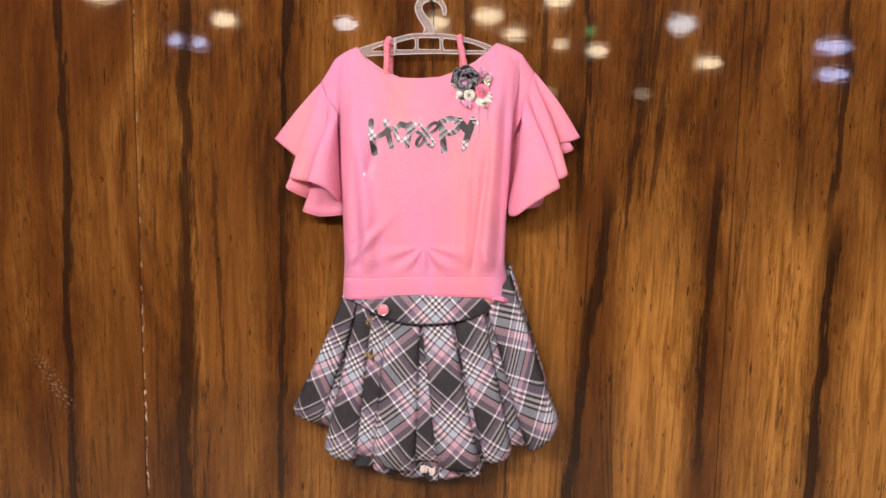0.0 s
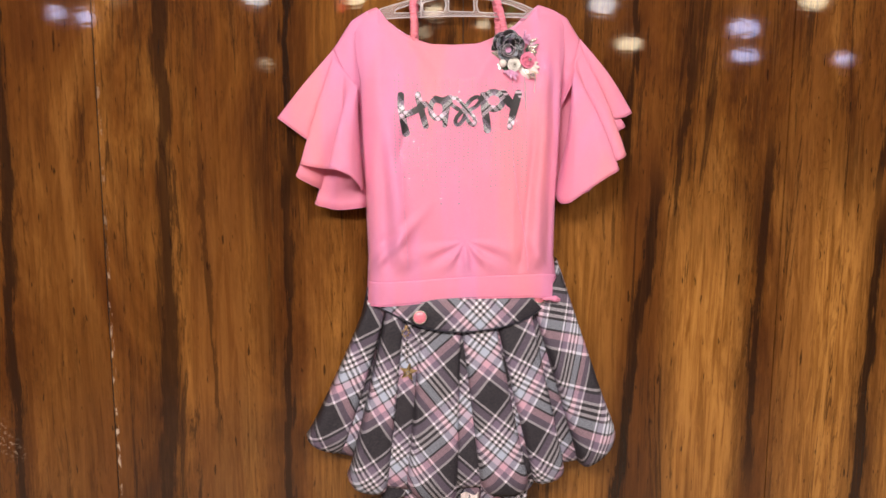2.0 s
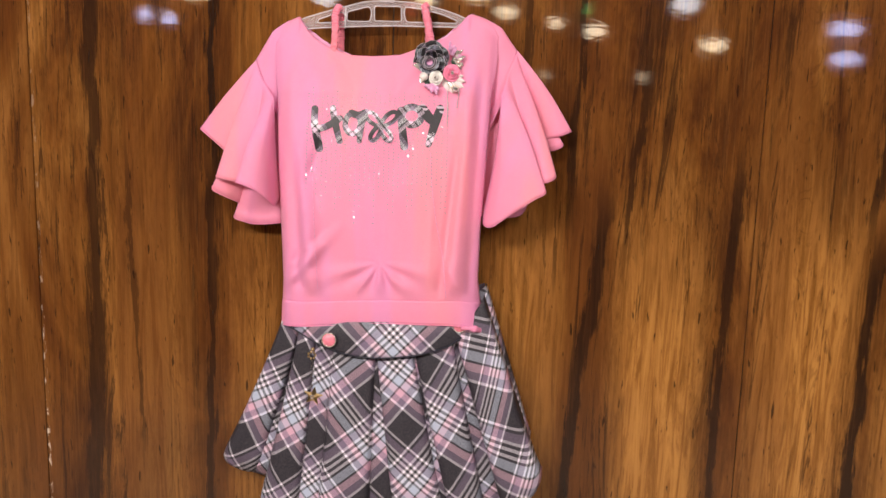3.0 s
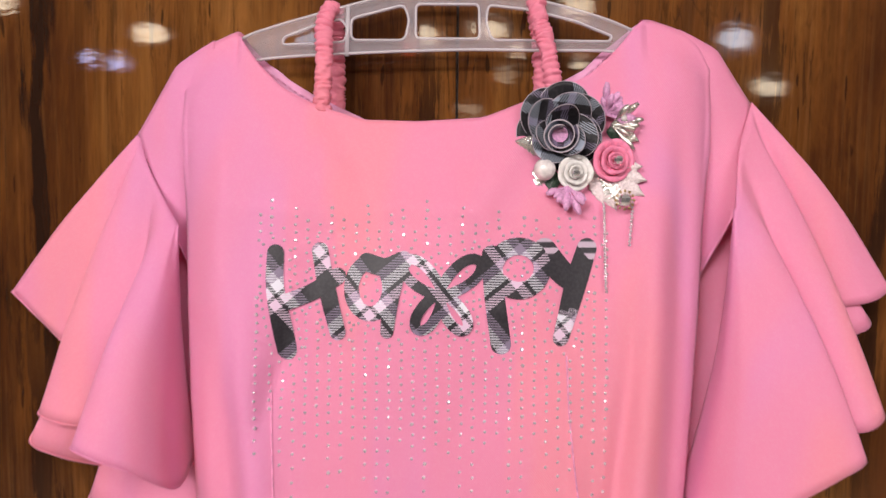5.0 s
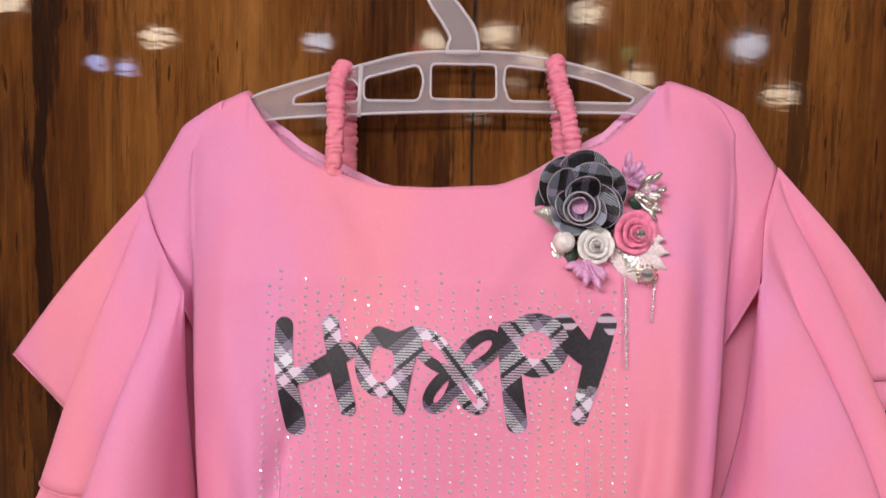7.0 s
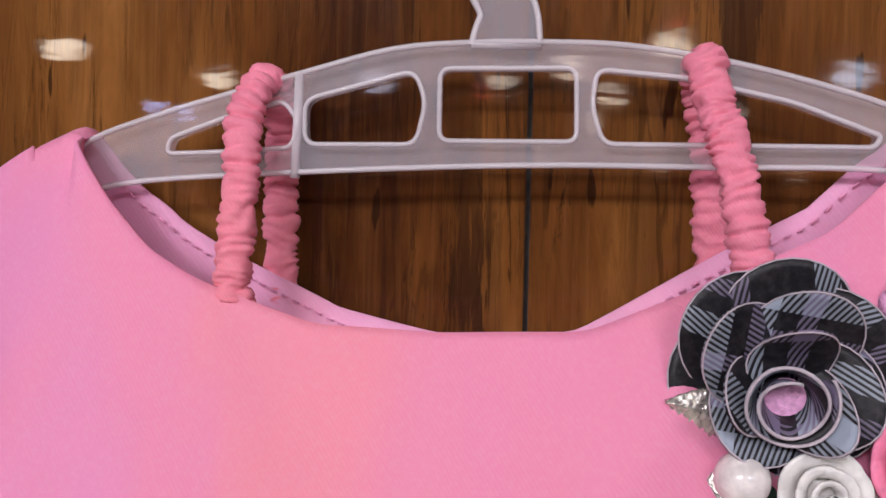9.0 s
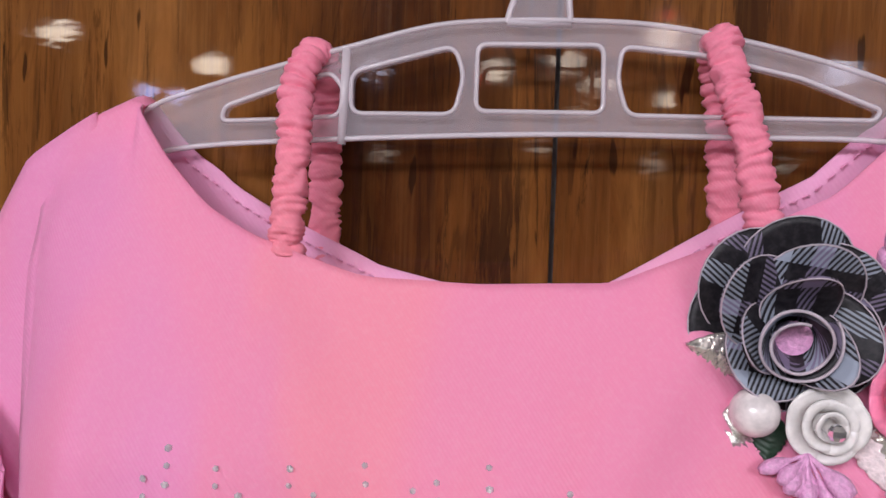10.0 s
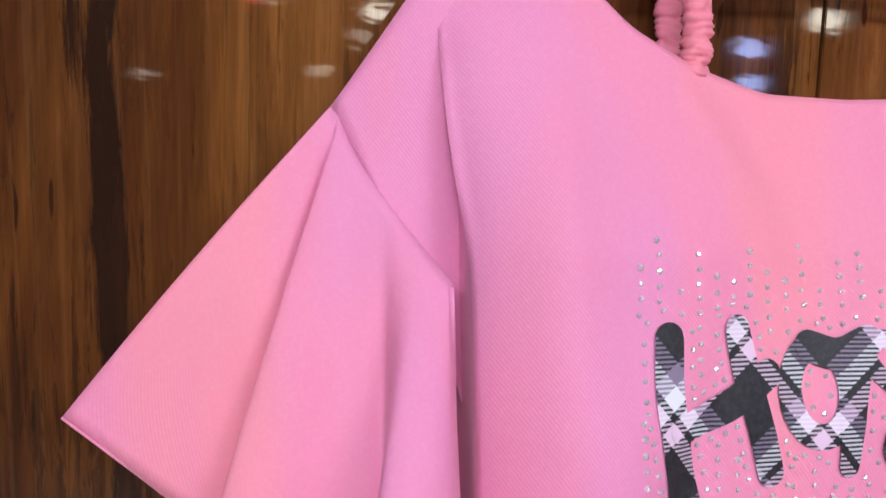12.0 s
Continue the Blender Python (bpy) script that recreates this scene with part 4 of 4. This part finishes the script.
def petal_disc(r, cup, tipcurl, wide=1.0):
    """A round petal that grows from the origin along +x."""
    def f(u, v):
        a = (u - 0.5) * 2 * math.pi
        rad = v * r
        x, y = r * 0.6 + rad * math.cos(a), rad * math.sin(a) * wide
        z = cup * (x / r) ** 2 * r + tipcurl * (v ** 3) * r * max(0, math.cos(a)) - 0.12 * r * (y / r) ** 2 * 4 * cup
        return Vector((x, y, z))
    return sheet(f, 28, 7, lambda u, v, p: (p.x, p.y))


def rose_petal(parent, r, cup, curl, base, m, offset):
    bm = petal_disc(r, cup, curl)
    layer = bm.loops.layers.uv.active
    for f in bm.faces:
        for loop in f.loops:
            loop[layer].uv = (loop[layer].uv[0] + offset[0], loop[layer].uv[1] + offset[1])
    rim = [v.co.copy() for v in bm.verts][-29:]
    bmesh.ops.transform(bm, matrix=m, verts=bm.verts[:])
    ob = part("petal", bm, ROSECLOTH, parent, thick=0.0006)
    part("cut_edge", tube([m @ p for p in rim], 0.0002, 5, cap=False), EDGE, parent)
    return ob


rose = part("plaid_rose", ball(bmesh.new(), (BX, BY + 0.001, BZ), 0.006, (1, 0.5, 1)), ROSECLOTH, corsage, "large black and white plaid fabric rose")
rng = random.Random(11)
for i in range(6):
    m = face_out((BX, BY - 0.002 - 0.0006 * (i % 2), BZ), rng.uniform(-3, 3), rng.uniform(-3, 3), i * 60 + 20) @ Matrix.Translation((0.0008, 0, 0)) @ Matrix.Rotation(radians(4), 4, "X")
    rose_petal(rose, 0.0140, 0.10, -0.06, 0, m, (rng.random(), rng.random()))
for i in range(4):
    m = face_out((BX, BY - 0.0060 - 0.0005 * i, BZ - 0.001), rng.uniform(-4, 4), rng.uniform(-4, 4), i * 90 + 62) @ Matrix.Translation((0.0008, 0, 0)) @ Matrix.Rotation(radians(7), 4, "X")
    rose_petal(rose, 0.0112, 0.22, 0.06, 0, m, (rng.random(), rng.random()))
for i in range(3):
    m = face_out((BX - 0.001, BY - 0.0090 - 0.0006 * i, BZ - 0.003), 0, 0, i * 120 + 200) @ Matrix.Rotation(radians(6), 4, "X")
    rose_petal(rose, 0.0082, 0.45, 0.15, 0, m, (rng.random(), rng.random()))


def scroll(at, r0, r1, high, turns, flare, m):
    """A rolled-up petal: a spiral wall that opens outwards."""
    def f(u, v):
        a = u * turns * 2 * math.pi
        r = r0 + (r1 - r0) * u
        rr = r * (0.75 + flare * v * v)
        return m @ Vector((rr * math.cos(a), rr * math.sin(a), high * v * (1 - 0.25 * u) + 0.0006 * math.sin(a * 2.5)))
    return sheet(f, int(40 * turns), 6, lambda u, v, p: (p.x * 1.0 + u * 0.02, p.z + v * 0.01)), [f(i / (40 * turns), 1) for i in range(int(40 * turns) + 1)]


m = face_out((BX - 0.0012, BY - 0.0100, BZ - 0.0040), -6, 8, 70)
bm, lip = scroll(None, 0.0042, 0.0078, 0.0085, 1.9, 0.45, m)
part("rolled_centre", bm, ROSECLOTH, rose, thick=0.0005)
part("cut_edge", tube(lip, 0.0004, 5), EDGE, rose)
bm = bmesh.new()
bmesh.ops.create_circle(bm, cap_ends=True, segments=20, radius=0.0040, matrix=m @ Matrix.Translation((0, 0, 0.0025)))
part("heart", bm, LILAC, rose, "lilac-pink heart of the rose")


def small_rose(name, at, r, mat, label, yaw, gem=True):
    ob = part(name, ball(bmesh.new(), Vector(at) + Vector((0, 0.003, 0)), r * 0.62, (1, 0.6, 1)), mat, corsage, label)
    local = random.Random(int(r * 1e5))
    for ring, (rad, up, n, high) in enumerate(((0.62, 0.0, 5, 0.60), (0.42, 0.22, 4, 0.62), (0.24, 0.42, 3, 0.55))):
        for i in range(n):
            a0 = 360 / n * i + ring * 37 + local.uniform(-8, 8)
            m = face_out(at, yaw, local.uniform(-5, 5), a0)

            def f(u, v, rad=rad, up=up, high=high, n=n):
                a = (u - 0.5) * 2 * math.pi / n * 1.7
                rr = r * rad * (0.85 + 0.75 * v ** 1.7) * (1 - 0.16 * (2 * u - 1) ** 2)
                return m @ Vector((rr * math.cos(a), rr * math.sin(a), r * (up + high * v * (1 - 0.5 * v) - 0.22 * (2 * u - 1) ** 4)))
            part("petal", sheet(f, 12, 7), mat, ob, thick=0.0006)
    if gem:
        c = face_out(at, yaw, 0, 0) @ Vector((0, 0, r * 0.95))
        setting_bm = ball(bmesh.new(), c, r * 0.22, segs=8)
        part("crystal", setting_bm, GEM, ob, "round crystal in the middle", smooth=False)
    return ob


small_rose("pink_rose", (0.0395, pin(0.0395, 1.5765, 0.006), 1.5765), 0.0112, FOAM, "small pink foam rose with a crystal", 8)
small_rose("white_rose", (0.0205, pin(0.0205, 1.570, 0.007), 1.5700), 0.0092, SATIN, "small white satin rose with a crystal", -4)
part("pearl", ball(bmesh.new(), (0.0050, pin(0.005, 1.5715, 0.005), 1.5715), 0.0056, segs=24), PEARL, corsage, "large cream pearl")


def leaf(at, length, width, angle, mat, tilt=20, label="", vein=True, teeth=0.0):
    """A pointed leaf with a mid rib that lies on the cloth."""
    m = Matrix.Translation(at) @ Euler((radians(90), 0, 0)).to_matrix().to_4x4() @ Matrix.Rotation(radians(angle), 4, "Z") @ Matrix.Rotation(radians(-tilt), 4, "Y")

    def f(u, v):
        w = width * math.sin(math.pi * (v * 0.97 + 0.02) ** 0.8) * (1 + teeth * math.sin(v * 40))
        y = (2 * u - 1) * w
        return m @ Vector((v * length, y, -abs(2 * u - 1) * width * 0.25 + 0.0004 * math.sin(v * 50 + abs(2 * u - 1) * 6) * (1 if vein else 0)))
    return part("leaf", sheet(f, 10, 22), mat, corsage, label, thick=0.0004)


leaf((0.008, pin(0.008, 1.5820, 0.0045), 1.5820), 0.0185, 0.0052, 168, SILVER, 6, "crinkled silver leaf")
leaf((0.0080, pin(0.0080, 1.5740, 0.0045), 1.5740), 0.0190, 0.0058, 237, SILVER, 6, "crinkled silver leaf")
leaf((0.0100, pin(0.0100, 1.5710, 0.0045), 1.5710), 0.0120, 0.0040, 262, GREEN, 4, "dark green leaf")
leaf((0.0330, pin(0.0330, 1.5680, 0.0045), 1.5680), 0.0200, 0.0060, 312, SILVER, 8, "pale gold glitter leaf")
leaf((0.0400, pin(0.0400, 1.5950, 0.0045), 1.5950), 0.0170, 0.0042, 330, SILVER, 10, "frosted silver leaf")
leaf((0.0380, pin(0.0380, 1.5920, 0.0045), 1.5920), 0.0110, 0.0038, 350, GREEN, 4, "dark green leaf")
for ang, ln in ((278, 0.018), (294, 0.023), (312, 0.026), (330, 0.027), (347, 0.025), (4, 0.022)):
    leaf((0.0330, pin(0.0330, 1.5720, 0.0045), 1.5720), ln, 0.0060, ang, LACE, 9, "frayed white lace leaf", teeth=0.08)


def stamens(centre, n, spread, angle, length, mat, label, tip=0.0017):
    local = random.Random(n)
    for i in range(n):
        a = radians(angle + spread * (i / max(1, n - 1) - 0.5) + local.uniform(-4, 4))
        ln = length * local.uniform(0.62, 1.08)
        p = Vector(centre)
        q = p + Vector((math.cos(a) * ln, -0.001 - local.uniform(0, 0.006), math.sin(a) * ln))
        pts = [p.lerp(q, k / 9) for k in range(10)]
        part("stamen", tube(pts, lambda t: 0.0005 + tip * max(0.0, math.sin((t - 0.40) / 0.62 * math.pi)) ** 0.7, 8), mat, corsage, label if i == 0 else "")


stamens((0.0165, pin(0.0165, 1.5630, 0.006), 1.5630), 9, 125, 262, 0.0145, LILAC, "glittery lilac stamen", 0.0014)
stamens((0.0370, pin(0.0370, 1.6005, 0.006), 1.6005), 10, 120, 40, 0.0150, LILAC, "glittery lilac stamen", 0.0015)
stamens((0.0400, pin(0.0400, 1.5950, 0.006), 1.5950), 8, 100, 5, 0.0165, SILVER, "frosted silver bud", 0.0015)
part("bead", ball(bmesh.new(), (0.0455, pin(0.0455, 1.603, 0.009), 1.6030), 0.0021, (1.6, 1, 1)), MAGENTA, corsage, "magenta glass bead")
part("bead", ball(bmesh.new(), (0.0460, pin(0.046, 1.5985, 0.010), 1.5985), 0.0018), PEARL, corsage, "tiny pearl bead")
gem = part("gem", ball(bmesh.new(), (0.0450, pin(0.045, 1.5565, 0.009), 1.5565), 0.0034, (1, 0.6, 1), 8), GEM, corsage, "round crystal in a beaded setting", smooth=False)
for i in range(12):
    a = i * math.pi / 6
    part("setting_bead", ball(bmesh.new(), (0.0450 + 0.0046 * math.cos(a), pin(0.045, 1.5565, 0.008), 1.5565 + 0.0046 * math.sin(a)), 0.0008, segs=6), GOLD, gem)


def ball_chain(x0, z0, x1, z1, n, name="chain"):
    bm = bmesh.new()
    for i in range(n):
        x, z = x0 + (x1 - x0) * i / (n - 1), z0 + (z1 - z0) * i / (n - 1)
        ball(bm, on_front(x, z, 0.0022 + 0.0008 * (i % 2)), 0.00088, segs=6)
    part(name, bm, STONE, corsage, "thin strand of crystal beads", smooth=True)


ball_chain(0.0355, 1.5540, 0.0362, 1.5120, 30)
ball_chain(0.0500, 1.5560, 0.0480, 1.5340, 14)


# ---- the skirt ----
skirt = thing("pleated_skirt", (-0.046, -0.03, 1.255), "grey, black and pink plaid pleated skirt hanging below the blouse", "skirt")


def pleat(tl, tr, bl, br, y_top, y_bot, bulge, phase, round_l=0.0, round_r=0.0, dip=0.0, waist=0.0, name="pleat"):
    """A wide flat pleat from the yoke seam to the hem, bulging and rolled at its edges."""
    tl, tr, bl, br = (Vector((x, 0, z)) for x, z in (tl, tr, bl, br))
    long_ = ((tl - bl).length + (tr - br).length) / 2

    def f(u, v):
        side = v ** (1.0 + waist)
        p = tl.lerp(tr, u).lerp(bl.lerp(br, u), v)
        p.x += (tl.lerp(tr, u).x - bl.lerp(br, u).x) * (v - side) * 0.6
        near = v ** 5
        p.z += near * (round_l * (1 - min(1, u / 0.3)) ** 2 + round_r * (1 - min(1, (1 - u) / 0.3)) ** 2 - dip * math.sin(u * math.pi))
        e = abs(2 * u - 1)
        puff = 0.5 * bulge * (0.35 + 0.65 * math.sin(min(1, v * 1.05) * math.pi * 0.62))
        p.y = -(y_top + (y_bot - y_top) * v ** 0.8 + puff * (1 - e ** 5) - 0.016 * e ** 20) + 0.012 * ease(v, 0.90, 1.04)
        p.y += 0.0016 * noise.noise((p.x * 22, 6, p.z * 14))
        return p

    def uvf(u, v, p):
        w = (tr - tl).length + ((br - bl).length - (tr - tl).length) * v
        return ((u - 0.5) * w + phase[0], -v * long_ + phase[1])
    bm = sheet(f, 24, 46, uvf)
    ob = part(name, bm, PLAID, skirt, thick=0.0008)
    return ob


# inner folds first, then the outer pleats over them
pleat((-0.176, 1.262), (0.092, 1.300), (-0.225, 1.040), (0.160, 1.075), 0.016, 0.022, 0.004, (0.01, 0.02), name="back_panel")
pleat((0.076, 1.290), (0.0945, 1.302), (0.115, 1.055), (0.1625, 1.098), 0.030, 0.050, 0.010, (0.05, 0.03), name="inner_fold")
pleat((-0.165, 1.240), (-0.135, 1.230), (-0.228, 1.031), (-0.185, 1.020), 0.040, 0.046, 0.004, (0.03, 0.09), name="inner_fold")
pleat((-0.138, 1.228), (-0.100, 1.214), (-0.170, 0.985), (-0.112, 0.975), 0.060, 0.062, 0.004, (0.085, 0.05), name="inner_fold")
pleat((-0.060, 1.206), (-0.040, 1.206), (-0.075, 0.978), (-0.005, 0.978), 0.060, 0.068, 0.003, (0.07, 0.10), name="inner_fold")
pleat((-0.005, 1.210), (0.020, 1.215), (0.030, 0.985), (0.075, 0.985), 0.058, 0.066, 0.003, (0.02, 0.06), name="inner_fold")
pleat((0.045, 1.222), (0.078, 1.250), (0.085, 1.004), (0.150, 1.012), 0.052, 0.062, 0.003, (0.045, 0.0), name="inner_fold")
pleat((-0.178, 1.250), (-0.151, 1.240), (-0.2655, 1.049), (-0.212, 1.030), 0.052, 0.044, 0.020, (0.096, 0.100), 0.004, 0.002, 0.004, 0.15)
pleat((-0.153, 1.241), (-0.128, 1.226), (-0.2085, 0.990), (-0.152, 0.976), 0.062, 0.066, 0.018, (0.010, 0.030), 0.010, 0.004, 0.004, 0.15)
pleat((-0.107, 1.216), (-0.0485, 1.207), (-0.1275, 0.978), (-0.0535, 0.962), 0.066, 0.076, 0.016, (0.052, 0.118), 0.012, 0.006, 0.003)
pleat((-0.0495, 1.207), (0.0015, 1.212), (-0.0215, 0.974), (0.0525, 0.972), 0.066, 0.074, 0.016, (0.082, 0.020), 0.004, 0.012, 0.006)
pleat((0.0005, 1.212), (0.052, 1.230), (0.056, 0.983), (0.1035, 0.996), 0.064, 0.074, 0.016, (0.100, 0.088), 0.004, 0.006, 0.004)
pleat((0.054, 1.236), (0.0915, 1.292), (0.124, 1.004), (0.177, 1.047), 0.060, 0.078, 0.020, (0.050, 0.075), 0.004, 0.012, 0.008)
# gathered shorts hem below the pleats
for i, (a, b, z0, z1, ph) in enumerate(((-0.162, -0.120, 0.958, 0.964, 0.02), (-0.128, -0.080, 0.953, 0.948, 0.06), (-0.086, -0.036, 0.946, 0.944, 0.10), (-0.044, -0.016, 0.943, 0.938, 0.03),
                                        (-0.022, 0.028, 0.940, 0.950, 0.08), (0.022, 0.052, 0.951, 0.950, 0.0), (0.040, 0.062, 0.953, 0.974, 0.05))):
    pleat((a, 1.02), (b, 1.02), (a, z0), (b, z1), 0.046, 0.050 + 0.004 * (i % 2), 0.006, (ph, ph * 2.3), 0.004, 0.003, 0.003, name="shorts_hem")


def lining_edge(u, v):
    x = -0.048 + 0.026 * u
    return Vector((x, -0.057 - 0.003 * math.sin(u * 9), 0.968 - 0.013 * v + 0.003 * math.sin(u * 7)))


part("lining", sheet(lining_edge, 20, 4), LACE, skirt, "pale lining peeping out below the pleats", thick=0.0006)


def yoke(u, v):
    x = -0.178 + 0.262 * u
    low = interp(x, YOKE)
    z = 1.268 + 0.004 * math.sin(u * 3) + (low - 1.268) * v
    e = abs(2 * u - 1)
    return Vector((x, -(0.058 + 0.008 * ease(v, 0, 0.6) + 0.010 * (1 - e ** 2)) * (1 - 0.35 * e ** 8), z))


YOKE = [(-0.178, 1.249), (-0.149, 1.237), (-0.125, 1.2235), (-0.099, 1.213), (-0.075, 1.2078), (-0.049, 1.206), (-0.024, 1.2075), (0.001, 1.211), (0.024, 1.217), (0.045, 1.225), (0.072, 1.243), (0.084, 1.256)]
part("yoke", sheet(yoke, 60, 14, lambda u, v, p: (p.x + 0.035, p.z + 0.02)), PLAID, skirt, "plaid yoke with a curved seam", thick=0.0008)
part("piping", tube([yoke(i / 80, 1) + Vector((0, -0.0012, 0)) for i in range(3, 78)], 0.0009, 6), NAVY, skirt, "dark piping along the yoke seam")


def button(x, z, y, r):
    at = (x, y, z)
    b = part("button", tube([(x, y + 0.003, z), (x, y - 0.0005, z), (x, y - 0.0014, z)], lambda t: r * (1 - 0.12 * t), 28), BUTTON, skirt, "glossy pink button with a silver rim")
    ring = [(x + r * math.cos(a), y - 0.0004, z + r * math.sin(a)) for a in (2 * math.pi * i / 28 for i in range(29))]
    part("rim", tube(ring, 0.0009, 6, cap=False), SILVER, b)


button(-0.1085, 1.2330, -0.0790, 0.0090)
button(0.0600, 1.2545, -0.0660, 0.0085)


def star(bm, cx, cz, y, r, spin=90.0):
    pts = []
    for i in range(10):
        a = radians(spin + i * 36)
        rr = r if i % 2 == 0 else r * 0.42
        pts.append(bm.verts.new((cx + rr * math.cos(a), y, cz + rr * math.sin(a))))
    top = bm.verts.new((cx, y - r * 0.28, cz))
    low = bm.verts.new((cx, y + r * 0.1, cz))
    for i in range(10):
        bm.faces.new((pts[i], pts[(i + 1) % 10], top))
        bm.faces.new((pts[(i + 1) % 10], pts[i], low))
    return bm


CX, CY = -0.1255, -0.092
charm = part("charm", ball(bmesh.new(), (CX - 0.002, CY + 0.004, 1.2225), 0.0026, segs=8), GOLD, skirt, "gold star charm hanging from the button on a dark bead chain")
bm = bmesh.new()
for i in range(7):
    a = i * 2 * math.pi / 7
    ball(bm, (CX - 0.003 + 0.0046 * math.cos(a), CY + 0.002, 1.2150 + 0.0046 * math.sin(a)), 0.0017, segs=6)
part("flower_bead", bm, GOLD, charm)
bm = bmesh.new()
for i in range(11):
    ball(bm, (CX - 0.002 + 0.0012 * math.sin(i * 1.9), CY, 1.2080 - i * 0.0033), 0.0013, segs=6)
part("bead_chain", bm, STEEL, charm, "dark bead chain")
part("star", star(bmesh.new(), CX, 1.1620, CY - 0.002, 0.0135, 80), GOLD, charm, "worn gold star", smooth=False)
bm = bmesh.new()
for i in range(6):
    ball(bm, (CX - 0.001 + 0.0022 * math.cos(i), CY - 0.0052, 1.1620 + 0.0022 * math.sin(i)), 0.0009, segs=6)
part("studs", bm, STONE, charm)
